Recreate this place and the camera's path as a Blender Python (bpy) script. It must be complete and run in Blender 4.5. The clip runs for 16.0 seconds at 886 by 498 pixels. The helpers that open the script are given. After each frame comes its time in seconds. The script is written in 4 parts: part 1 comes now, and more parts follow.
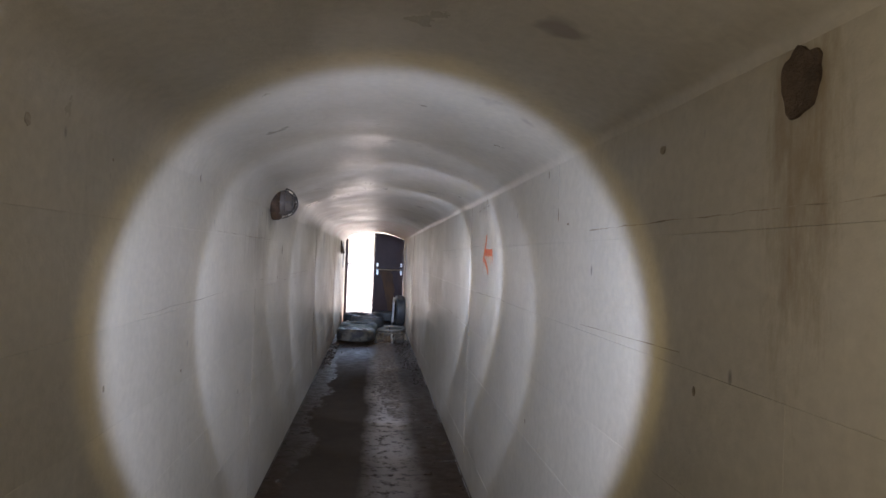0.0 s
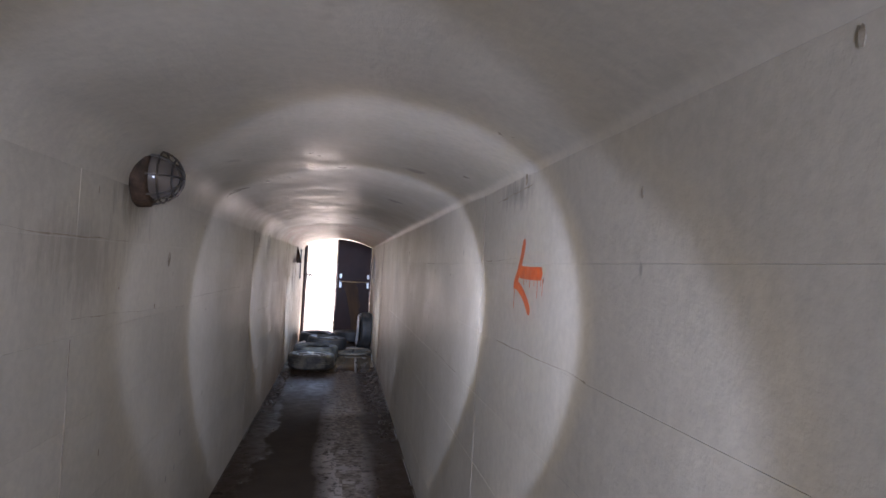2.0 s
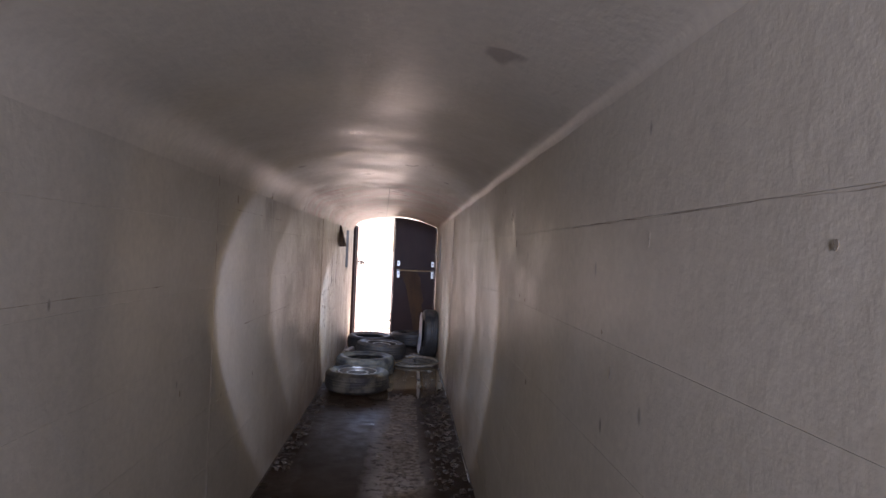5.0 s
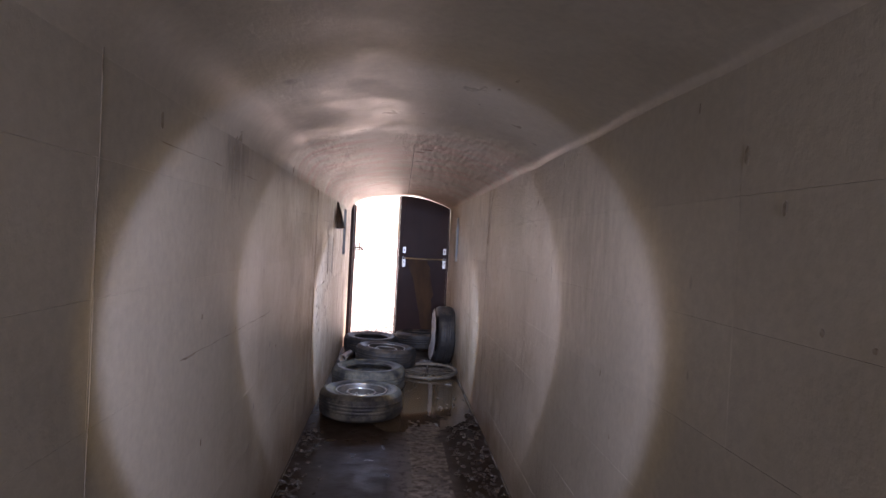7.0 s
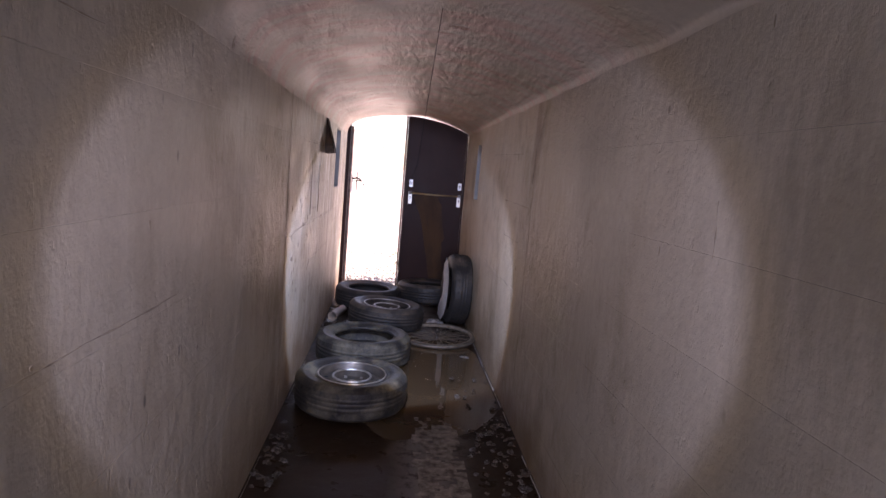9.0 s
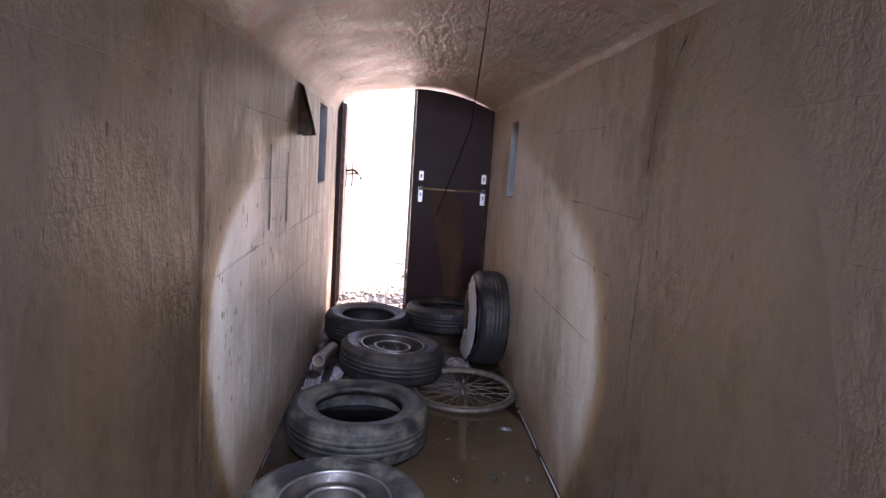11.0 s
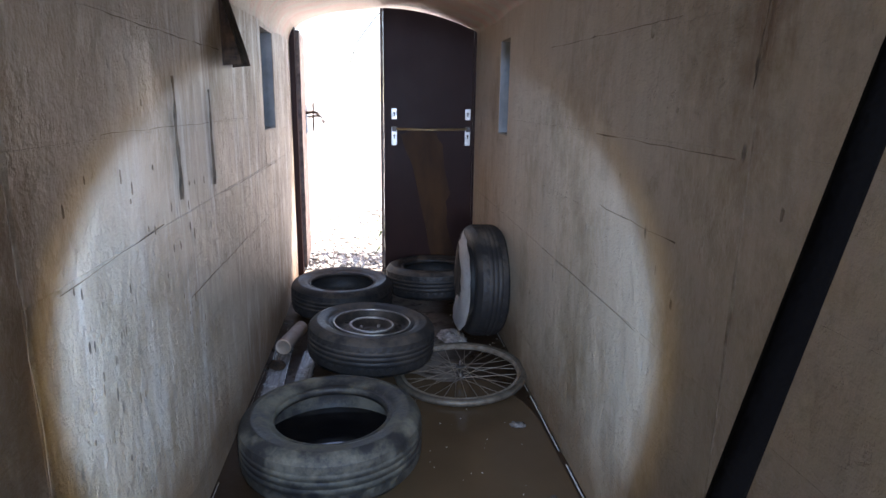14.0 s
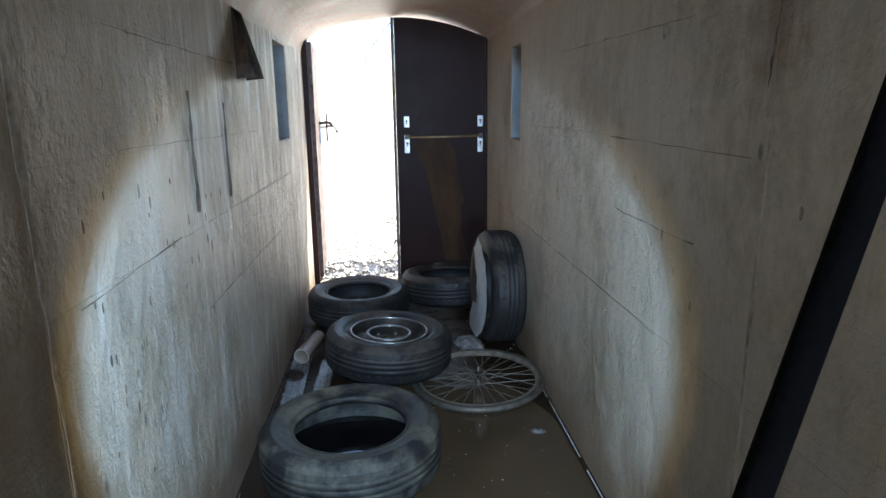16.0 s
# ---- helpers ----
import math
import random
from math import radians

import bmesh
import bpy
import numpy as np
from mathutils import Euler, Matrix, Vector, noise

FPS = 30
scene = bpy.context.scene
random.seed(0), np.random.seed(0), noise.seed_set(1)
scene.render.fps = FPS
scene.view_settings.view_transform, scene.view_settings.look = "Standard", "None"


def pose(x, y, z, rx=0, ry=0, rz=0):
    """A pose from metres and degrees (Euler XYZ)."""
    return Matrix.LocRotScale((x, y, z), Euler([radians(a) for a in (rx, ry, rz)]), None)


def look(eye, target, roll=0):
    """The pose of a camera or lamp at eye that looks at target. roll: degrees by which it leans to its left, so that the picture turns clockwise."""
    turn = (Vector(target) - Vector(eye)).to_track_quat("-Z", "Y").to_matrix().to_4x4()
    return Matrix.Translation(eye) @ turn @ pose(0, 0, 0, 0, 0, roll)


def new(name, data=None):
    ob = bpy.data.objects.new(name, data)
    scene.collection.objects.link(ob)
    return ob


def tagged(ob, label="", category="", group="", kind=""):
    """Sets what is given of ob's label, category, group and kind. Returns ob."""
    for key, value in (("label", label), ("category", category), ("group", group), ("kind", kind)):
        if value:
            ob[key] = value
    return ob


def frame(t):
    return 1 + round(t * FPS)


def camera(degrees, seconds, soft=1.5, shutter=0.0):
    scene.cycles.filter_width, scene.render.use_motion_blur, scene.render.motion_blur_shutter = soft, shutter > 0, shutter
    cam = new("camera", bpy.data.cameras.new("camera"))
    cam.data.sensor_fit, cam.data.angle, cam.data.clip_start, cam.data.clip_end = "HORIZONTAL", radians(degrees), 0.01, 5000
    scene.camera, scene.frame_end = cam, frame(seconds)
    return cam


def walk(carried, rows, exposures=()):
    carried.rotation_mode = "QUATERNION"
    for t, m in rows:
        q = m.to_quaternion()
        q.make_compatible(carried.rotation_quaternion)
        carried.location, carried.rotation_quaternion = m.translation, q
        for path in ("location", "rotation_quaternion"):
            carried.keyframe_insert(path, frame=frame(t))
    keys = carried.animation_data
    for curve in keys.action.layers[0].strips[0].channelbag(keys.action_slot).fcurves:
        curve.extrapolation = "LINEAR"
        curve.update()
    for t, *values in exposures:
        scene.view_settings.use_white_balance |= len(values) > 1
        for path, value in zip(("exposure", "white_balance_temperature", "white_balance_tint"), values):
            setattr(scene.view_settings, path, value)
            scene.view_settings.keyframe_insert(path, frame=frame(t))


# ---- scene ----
cam = camera(71.6, 16.0)
PATH = [
    (0, (0.008, -13.28, 1.407), (0.226, -11.292, 1.435), 2.1),
    (0.5, (0.025, -12.883, 1.418), (0.09, -10.886, 1.324), 1.6),
    (1, (0.024, -12.466, 1.408), (0.033, -10.47, 1.293), -0.2),
    (1.5, (0.062, -12.073, 1.433), (0.198, -10.078, 1.384), 0.9),
    (2, (0.084, -11.688, 1.443), (0.403, -9.714, 1.507), 3.1),
    (2.5, (0.098, -11.294, 1.44), (0.355, -9.316, 1.584), 4.2),
    (3, (0.157, -10.883, 1.421), (0.62, -8.939, 1.512), 3.8),
    (3.5, (0.203, -10.485, 1.427), (0.472, -8.503, 1.472), 3.0),
    (4, (0.214, -10.078, 1.421), (0.325, -8.082, 1.469), 2.6),
    (6.3, (0.051, -8.225, 1.355), (0.177, -6.229, 1.316), 2.1),
    (6.5, (0.024, -8.089, 1.355), (0.126, -6.091, 1.341), 2.2),
    (7, (-0.066, -7.795, 1.351), (0.092, -5.801, 1.323), 3.0),
    (7.5, (-0.089, -7.477, 1.323), (0.093, -5.492, 1.162), 3.1),
    (8, (-0.087, -7.135, 1.334), (0.071, -5.149, 1.168), 2.1),
    (8.5, (-0.112, -6.805, 1.342), (0.063, -4.817, 1.213), 3.4),
    (9, (-0.092, -6.469, 1.341), (0.075, -4.491, 1.095), 4.8),
    (11.3, (-0.103, -4.865, 1.322), (0.048, -2.891, 1.038), 3.7),
    (11.5, (-0.11, -4.762, 1.327), (0.138, -2.798, 1.044), 4.6),
    (12, (-0.079, -4.516, 1.315), (0.132, -2.552, 1.006), 3.5),
    (12.5, (-0.033, -4.409, 1.314), (-0.037, -2.436, 0.991), 1.7),
    (13, (-0.064, -4.349, 1.289), (0.121, -2.390, 0.932), 1.8),
    (13.5, (-0.064, -4.344, 1.29), (0.157, -2.410, 0.835), 1.9),
    (14, (-0.064, -4.344, 1.29), (0.149, -2.411, 0.824), 0.8),
    (14.5, (-0.064, -4.344, 1.29), (0.143, -2.414, 0.810), -0.1),
    (15, (-0.064, -4.344, 1.29), (0.131, -2.410, 0.816), -1.2),
    (15.5, (-0.064, -4.344, 1.29), (0.121, -2.407, 0.827), -1.3),
    (16, (-0.064, -4.344, 1.29), (0.100, -2.401, 0.845), -0.8),
]

# ---- light ----
EXPOSURES = [(0, 2.3, 6600, 20), (2, 2.05, 6750, 24), (3.5, 1.82, 7000, 28), (7, 1.88, 7300, 35), (9, 1.75, 7400, 42), (12.5, 1.87, 6950, 33), (13.5, 1.87, 6750, 27), (14.5, 1.87, 6500, 16), (16, 1.86, 6250, 8)]
walk(cam, [(t, look(eye, target, roll)) for t, eye, target, roll in PATH], EXPOSURES)

world = bpy.data.worlds.new("world")
scene.world = world
world.use_nodes = True
sky = world.node_tree.nodes.new("ShaderNodeTexSky")
sky.sky_type, sky.sun_disc = "NISHITA", False
sky.sun_elevation, sky.sun_rotation = radians(55), radians(60)
world.node_tree.links.new(sky.outputs[0], world.node_tree.nodes["Background"].inputs[0])
world.node_tree.nodes["Background"].inputs[1].default_value = 0.15

sun = new("sun", bpy.data.lights.new("sun", "SUN"))
sun.data.energy, sun.data.angle, sun.data.color = 5.0, radians(0.5), (1.0, 0.95, 0.88)
sun.matrix_world = look((8.66 * 0.574, 5 * 0.574, 8.19), (0, 0, 0))

# fixed copies along the walk, all lit at once, stand in for the walker's one carried torch: white beam, warm fringe,
# warm spill
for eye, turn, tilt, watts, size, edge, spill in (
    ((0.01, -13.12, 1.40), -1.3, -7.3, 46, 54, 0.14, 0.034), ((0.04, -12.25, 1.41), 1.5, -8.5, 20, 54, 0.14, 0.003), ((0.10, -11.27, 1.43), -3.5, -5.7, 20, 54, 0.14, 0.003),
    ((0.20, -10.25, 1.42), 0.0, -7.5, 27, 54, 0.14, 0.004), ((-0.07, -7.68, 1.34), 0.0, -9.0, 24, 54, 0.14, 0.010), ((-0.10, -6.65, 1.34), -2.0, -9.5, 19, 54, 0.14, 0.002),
    # set ahead of the walker's strap so that the strap stays unlit
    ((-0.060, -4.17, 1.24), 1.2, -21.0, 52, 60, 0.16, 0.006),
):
    # fringe and spill are added spots, spill tuned per copy to fill round the beam
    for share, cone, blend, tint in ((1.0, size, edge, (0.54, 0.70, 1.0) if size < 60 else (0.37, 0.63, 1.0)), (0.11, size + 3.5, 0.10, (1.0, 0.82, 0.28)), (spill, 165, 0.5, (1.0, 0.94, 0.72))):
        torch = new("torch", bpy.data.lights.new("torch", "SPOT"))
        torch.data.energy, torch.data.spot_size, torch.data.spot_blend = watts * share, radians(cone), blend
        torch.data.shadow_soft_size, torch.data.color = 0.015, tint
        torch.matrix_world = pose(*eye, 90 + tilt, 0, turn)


# ---- materials ----
def nodes_of(name):
    m = bpy.data.materials.new(name)
    m.use_nodes = True
    return m, m.node_tree, m.node_tree.nodes["Principled BSDF"]


def link(tree, a, b):
    tree.links.new(a, b)


def coords(tree, scale=(1, 1, 1), generated=False):
    c = tree.nodes.new("ShaderNodeTexCoord")
    g = tree.nodes.new("ShaderNodeNewGeometry")
    m = tree.nodes.new("ShaderNodeMapping")
    m.inputs["Scale"].default_value = scale
    link(tree, c.outputs["Object"] if generated else g.outputs["Position"], m.inputs["Vector"])
    return m.outputs[0]


def fbm(tree, scale, stretch=(1, 1, 1), detail=6, rough=0.6, own=False):
    n = tree.nodes.new("ShaderNodeTexNoise")
    n.inputs["Scale"].default_value, n.inputs["Detail"].default_value, n.inputs["Roughness"].default_value = scale, detail, rough
    link(tree, coords(tree, stretch, own), n.inputs["Vector"])
    return n.outputs[0]


def ramp(tree, fac, *stops):
    r = tree.nodes.new("ShaderNodeValToRGB")
    while len(r.color_ramp.elements) < len(stops):
        r.color_ramp.elements.new(0.5)
    for e, (p, c) in zip(r.color_ramp.elements, stops):
        e.position = p
        e.color = (c, c, c, 1) if isinstance(c, (int, float)) else (*c, 1)
    link(tree, fac, r.inputs[0])
    return r.outputs[0]


def mixed(tree, fac, a, b, kind="MIX"):
    m = tree.nodes.new("ShaderNodeMix")
    m.data_type, m.blend_type = "RGBA", kind
    for socket, v in ((m.inputs[0], fac), (m.inputs[6], a), (m.inputs[7], b)):
        if isinstance(v, tuple):
            socket.default_value = (*v, 1)
        elif isinstance(v, (int, float)):
            socket.default_value = v if socket == m.inputs[0] else (v, v, v, 1)
        else:
            link(tree, v, socket)
    return m.outputs[2]


def sums(tree, kind, a, b):
    m = tree.nodes.new("ShaderNodeMath")
    m.operation = kind
    for socket, v in ((m.inputs[0], a), (m.inputs[1], b)):
        if isinstance(v, (int, float)):
            socket.default_value = v
        else:
            link(tree, v, socket)
    return m.outputs[0]


def relief(tree, bsdf, height, strength, distance=0.01):
    b = tree.nodes.new("ShaderNodeBump")
    b.inputs["Strength"].default_value, b.inputs["Distance"].default_value = strength, distance
    link(tree, height, b.inputs["Height"])
    link(tree, b.outputs[0], bsdf.inputs["Normal"])


def along(tree, axis):
    g = tree.nodes.new("ShaderNodeNewGeometry")
    s = tree.nodes.new("ShaderNodeSeparateXYZ")
    link(tree, g.outputs["Position"], s.inputs[0])
    return s.outputs[axis]


STAINS = (
    (True, -12.44, 1.56, 0.10, 0.30, 0.75, (0.27, 0.20, 0.12)), (False, -9.44, 1.68, 0.26, 0.18, 0.7, (0.16, 0.135, 0.10)), (False, -9.85, 1.42, 0.34, 0.16, 0.55, (0.24, 0.20, 0.15)),
    (True, -9.78, 1.70, 0.20, 0.06, 0.7, (0.17, 0.14, 0.11)), (True, -5.55, 1.30, 0.40, 0.34, 0.45, (0.20, 0.165, 0.12)), (False, -5.6, 1.60, 0.20, 0.16, 0.65, (0.15, 0.12, 0.09)),
    (True, -3.26, 1.55, 0.12, 0.30, 0.8, (0.20, 0.12, 0.065)), (False, -3.36, 1.00, 0.09, 0.75, 0.7, (0.23, 0.15, 0.085)),
)


def make_wall(name, ceiling=False):
    m, t, b = nodes_of(name)
    base = mixed(t, ramp(t, fbm(t, 1.3), (0.35, 0.0), (0.7, 1.0)), (0.57, 0.52, 0.43), (0.48, 0.435, 0.35))
    fine = ramp(t, fbm(t, 38, detail=4), (0.3, 0.86), (0.7, 1.0))
    col = mixed(t, 1.0, base, fine, "MULTIPLY")
    # the first metres in from the door are weathered: damp stains, runs and bare render
    worn = t.nodes.new("ShaderNodeMapRange")
    worn.inputs[1].default_value, worn.inputs[2].default_value = (-4.1, -3.5) if ceiling else (-5.2, -2.4)
    link(t, sums(t, "ADD", along(t, 1), sums(t, "MULTIPLY", fbm(t, 2.0), 1.4)), worn.inputs[0])
    worn = worn.outputs[0]
    # tan tint paints warm daylight bounce and torch spill into the base colour
    warm_bounce = sums(t, "MULTIPLY", sums(t, "MULTIPLY", worn, 0.25 if ceiling else 1.0), ramp(t, fbm(t, 1.6, (1, 1, 0.6), 5), (0.3, 0.25), (0.65, 0.8)))
    col = mixed(t, warm_bounce, col, (0.47, 0.365, 0.255))
    if ceiling:
        # peeled reddish plaster, made paler and pinker to carry the ground's bounced daylight
        peel_glow = ramp(t, fbm(t, 5.5, (0.6, 1.6, 1), 8, 0.66), (0.44, 0.0), (0.60, 1.0))
        col = mixed(t, sums(t, "MULTIPLY", peel_glow, sums(t, "ADD", sums(t, "MULTIPLY", worn, 0.85), 0.03)), col, (0.54, 0.34, 0.275))
        spots = ramp(t, fbm(t, 3.0, (1, 1, 1), 3, 0.5), (0.70, 0.0), (0.74, 0.8))
        col = mixed(t, spots, col, (0.25, 0.2, 0.16))
    else:
        runs = ramp(t, fbm(t, 11, (1, 1.5, 0.2), 10, 0.74), (0.47, 0.0), (0.62, 1.0))
        patch = ramp(t, fbm(t, 1.1, detail=3), (0.36, 0.3), (0.56, 1.0))
        wept = t.nodes.new("ShaderNodeMapRange")  # heaviest on the west wall beside the door
        wept.inputs[1].default_value, wept.inputs[2].default_value = -2.9, -1.9
        link(t, along(t, 1), wept.inputs[0])
        wept = sums(t, "MULTIPLY", wept.outputs[0], sums(t, "LESS_THAN", along(t, 0), 0.0))
        faint = sums(t, "ADD", sums(t, "ADD", sums(t, "MULTIPLY", worn, 0.20), sums(t, "MULTIPLY", wept, 0.72)), 0.05)
        col = mixed(t, sums(t, "MULTIPLY", sums(t, "MULTIPLY", runs, patch), faint), col, (0.25, 0.18, 0.12))
        lime = sums(t, "MULTIPLY", ramp(t, fbm(t, 7, (1, 2.2, 0.2), 7, 0.68), (0.53, 0.0), (0.61, 1.0)), sums(t, "LESS_THAN", along(t, 0), 0.0))
        col = mixed(t, sums(t, "MULTIPLY", lime, sums(t, "ADD", sums(t, "MULTIPLY", worn, 0.2), sums(t, "MULTIPLY", wept, 0.5))), col, (0.80, 0.78, 0.75))
        mould = ramp(t, fbm(t, 2.4, (1, 1, 0.7), 10, 0.76), (0.50, 0.0), (0.64, 1.0))
        col = mixed(t, sums(t, "MULTIPLY", mould, sums(t, "ADD", sums(t, "MULTIPLY", worn, 0.75), 0.08)), col, (0.25, 0.185, 0.11))
        v = t.nodes.new("ShaderNodeTexVoronoi")
        v.inputs["Scale"].default_value = 9
        link(t, coords(t, (1, 1, 0.45)), v.inputs["Vector"])
        specks = sums(t, "MULTIPLY", ramp(t, v.outputs["Distance"], (0.045, 1.0), (0.085, 0.0)), ramp(t, fbm(t, 1.7, detail=2), (0.50, 0.0), (0.58, 1.0)))
        col = mixed(t, sums(t, "MULTIPLY", specks, 0.8), col, (0.10, 0.085, 0.07))
        # rust below the broken patch, mould round the lamp, smudges along the joints, a ragged tide mark at the foot near the door
        for east, y0, z0, ry, rz, most, tone in STAINS:
            dy = sums(t, "DIVIDE", sums(t, "SUBTRACT", along(t, 1), y0), ry)
            dz = sums(t, "DIVIDE", sums(t, "SUBTRACT", along(t, 2), z0), rz)
            d = sums(t, "SQRT", sums(t, "ADD", sums(t, "MULTIPLY", dy, dy), sums(t, "MULTIPLY", dz, dz)), 0)
            d = sums(t, "ADD", d, sums(t, "MULTIPLY", sums(t, "SUBTRACT", fbm(t, 14, (1, 1.6, 0.35), 8, 0.7), 0.5), 2.6))
            where = sums(t, "MULTIPLY", ramp(t, d, (0.25, 1.0), (1.0, 0.0)), sums(t, "GREATER_THAN" if east else "LESS_THAN", along(t, 0), 0.0))
            col = mixed(t, sums(t, "MULTIPLY", where, most), col, tone)
        tide = sums(t, "ADD", along(t, 2), sums(t, "MULTIPLY", sums(t, "SUBTRACT", fbm(t, 3.2, (1, 1, 0.5), 8, 0.68), 0.5), 0.9))
        tide = sums(t, "MULTIPLY", ramp(t, tide, (0.10, 1.0), (0.34, 0.0)), sums(t, "ADD", sums(t, "MULTIPLY", worn, 0.72), 0.06))
        col = mixed(t, tide, col, (0.21, 0.125, 0.065))
        info = t.nodes.new("ShaderNodeObjectInfo")
        col = mixed(t, 1.0, col, ramp(t, info.outputs["Random"], (0.0, 0.93), (1.0, 1.0)), "MULTIPLY")
    link(t, col, b.inputs["Base Color"])
    link(t, ramp(t, fbm(t, 4), (0.3, 0.26 if ceiling else 0.30), (0.7, 0.52)), b.inputs["Roughness"])
    b.inputs["Specular IOR Level"].default_value = 0.45
    h = sums(t, "ADD", sums(t, "MULTIPLY", fbm(t, 11, (1, 1, 0.8) if not ceiling else (1.5, 0.5, 1), 7, 0.66), sums(t, "ADD", worn, 0.14)), sums(t, "MULTIPLY", fbm(t, 60, detail=3), sums(t, "ADD", sums(t, "MULTIPLY", worn, 0.2), 0.05)))
    pits = ramp(t, fbm(t, 26, (1, 1, 0.7), 5, 0.6), (0.62, 0.0), (0.72, 1.0))
    h = sums(t, "SUBTRACT", h, sums(t, "MULTIPLY", pits, sums(t, "MULTIPLY", worn, 0.35)))
    relief(t, b, h, 0.7, 0.026)
    return m


WALL = make_wall("painted_concrete")
VAULT = make_wall("painted_vault", True)


def make_floor():
    m, t, b = nodes_of("wet_concrete_floor")
    x, y = along(t, 0), along(t, 1)
    wob = sums(t, "MULTIPLY", sums(t, "SUBTRACT", fbm(t, 1.6, (1, 0.6, 1), 7, 0.62), 0.5), 0.62)
    # a dry strip down the middle, wet along both walls and before the tyres
    strip = sums(t, "ADD", sums(t, "ABSOLUTE", sums(t, "ADD", x, 0.13), 0), wob)
    dry = ramp(t, strip, (0.29, 1.0), (0.33, 0.0))
    near = t.nodes.new("ShaderNodeMapRange")
    near.inputs[1].default_value, near.inputs[2].default_value = -6.6, -4.2
    near.inputs[3].default_value, near.inputs[4].default_value = 1.0, 0.0
    link(t, y, near.inputs[0])
    dry = sums(t, "MULTIPLY", dry, near.outputs[0])
    wet_col = mixed(t, fbm(t, 3.0), (0.018, 0.010, 0.006), (0.042, 0.024, 0.013))
    dry_col = mixed(t, fbm(t, 6.0, detail=8), (0.032, 0.023, 0.016), (0.056, 0.042, 0.030))
    col = mixed(t, dry, wet_col, dry_col)
    # crust band, paled to carry the doorway's reflection on the wet ripples
    crust_band = ramp(t, sums(t, "ABSOLUTE", sums(t, "ADD", sums(t, "SUBTRACT", x, 0.17), sums(t, "MULTIPLY", wob, 0.45)), 0), (0.07, 1.0), (0.22, 0.0))
    crust = sums(t, "MULTIPLY", crust_band, ramp(t, fbm(t, 14, detail=8, rough=0.7), (0.38, 0.0), (0.50, 1.0)))
    far = t.nodes.new("ShaderNodeMapRange")
    far.inputs[1].default_value, far.inputs[2].default_value = -10.5, -8.0
    link(t, y, far.inputs[0])
    crust = sums(t, "MULTIPLY", sums(t, "MULTIPLY", crust, far.outputs[0]), sums(t, "ADD", sums(t, "MULTIPLY", near.outputs[0], 0.6), 0.4))
    col = mixed(t, sums(t, "MULTIPLY", crust, 0.9), col, (0.42, 0.37, 0.33))
    grit = ramp(t, fbm(t, 55, detail=2), (0.66, 0.0), (0.70, 1.0))
    col = mixed(t, sums(t, "MULTIPLY", grit, 0.35), col, (0.06, 0.05, 0.04))
    link(t, col, b.inputs["Base Color"])
    rough = mixed(t, sums(t, "MAXIMUM", dry, crust), ramp(t, fbm(t, 9), (0.35, 0.24), (0.7, 0.50)), 0.85)
    b.inputs["Specular IOR Level"].default_value = 0.1
    link(t, rough, b.inputs["Roughness"])
    h = sums(t, "ADD", fbm(t, 7), sums(t, "MULTIPLY", fbm(t, 45, detail=4), sums(t, "ADD", sums(t, "MULTIPLY", sums(t, "MAXIMUM", dry, crust), 0.5), 0.08)))
    relief(t, b, h, 0.30, 0.012)
    return m


FLOOR = make_floor()


def simple(name, a, b2, scale=8, rough=(0.5, 0.7), metal=0.0, bump=0.25, stretch=(1, 1, 1), own=True, dist=0.004, spec=0.5):
    m, t, b = nodes_of(name)
    n = fbm(t, scale, stretch, 7, 0.62, own)
    link(t, mixed(t, ramp(t, n, (0.36, 0.0), (0.64, 1.0)), a, b2), b.inputs["Base Color"])
    link(t, ramp(t, fbm(t, scale * 2.3, own=own), (0.3, rough[0]), (0.7, rough[1])), b.inputs["Roughness"])
    b.inputs["Metallic"].default_value = metal
    b.inputs["Specular IOR Level"].default_value = spec
    relief(t, b, fbm(t, scale * 6, stretch, 4, 0.6, own), bump, dist)
    return m


def make_rubber(name, dust, amount, side):
    m, t, b = nodes_of(name)
    g = t.nodes.new("ShaderNodeNewGeometry")
    s = t.nodes.new("ShaderNodeSeparateXYZ")
    link(t, g.outputs["Normal"], s.inputs[0])
    patch = ramp(t, fbm(t, 7, detail=8, rough=0.72), (0.44, 0.0), (0.60, 1.0))
    up = ramp(t, s.outputs[2], (0.1, side), (0.9, 1.0))
    d = sums(t, "MULTIPLY", sums(t, "MULTIPLY", patch, up), amount)
    link(t, mixed(t, d, (0.022, 0.021, 0.021), dust), b.inputs["Base Color"])
    link(t, ramp(t, d, (0.0, 0.48), (0.6, 0.85)), b.inputs["Roughness"])
    b.inputs["Specular IOR Level"].default_value = 0.35
    relief(t, b, sums(t, "ADD", fbm(t, 60, detail=4), fbm(t, 18, detail=6)), 0.5, 0.004)
    return m


RUBBER = make_rubber("dusty_rubber", (0.150, 0.118, 0.092), 0.62, 0.18)
RUBBER_GREY = make_rubber("mud_caked_rubber", (0.165, 0.15, 0.112), 0.75, 0.7)
RIM = simple("grimy_steel_rim", (0.05, 0.047, 0.045), (0.12, 0.10, 0.085), 14, (0.35, 0.6), 0.7)
RIM_EDGE = simple("bare_steel_edge", (0.45, 0.44, 0.42), (0.32, 0.29, 0.26), 20, (0.25, 0.45), 0.9)
DIRTY_ALLOY = simple("dirty_alloy", (0.085, 0.068, 0.052), (0.165, 0.14, 0.11), 22, (0.45, 0.7), 0.5)
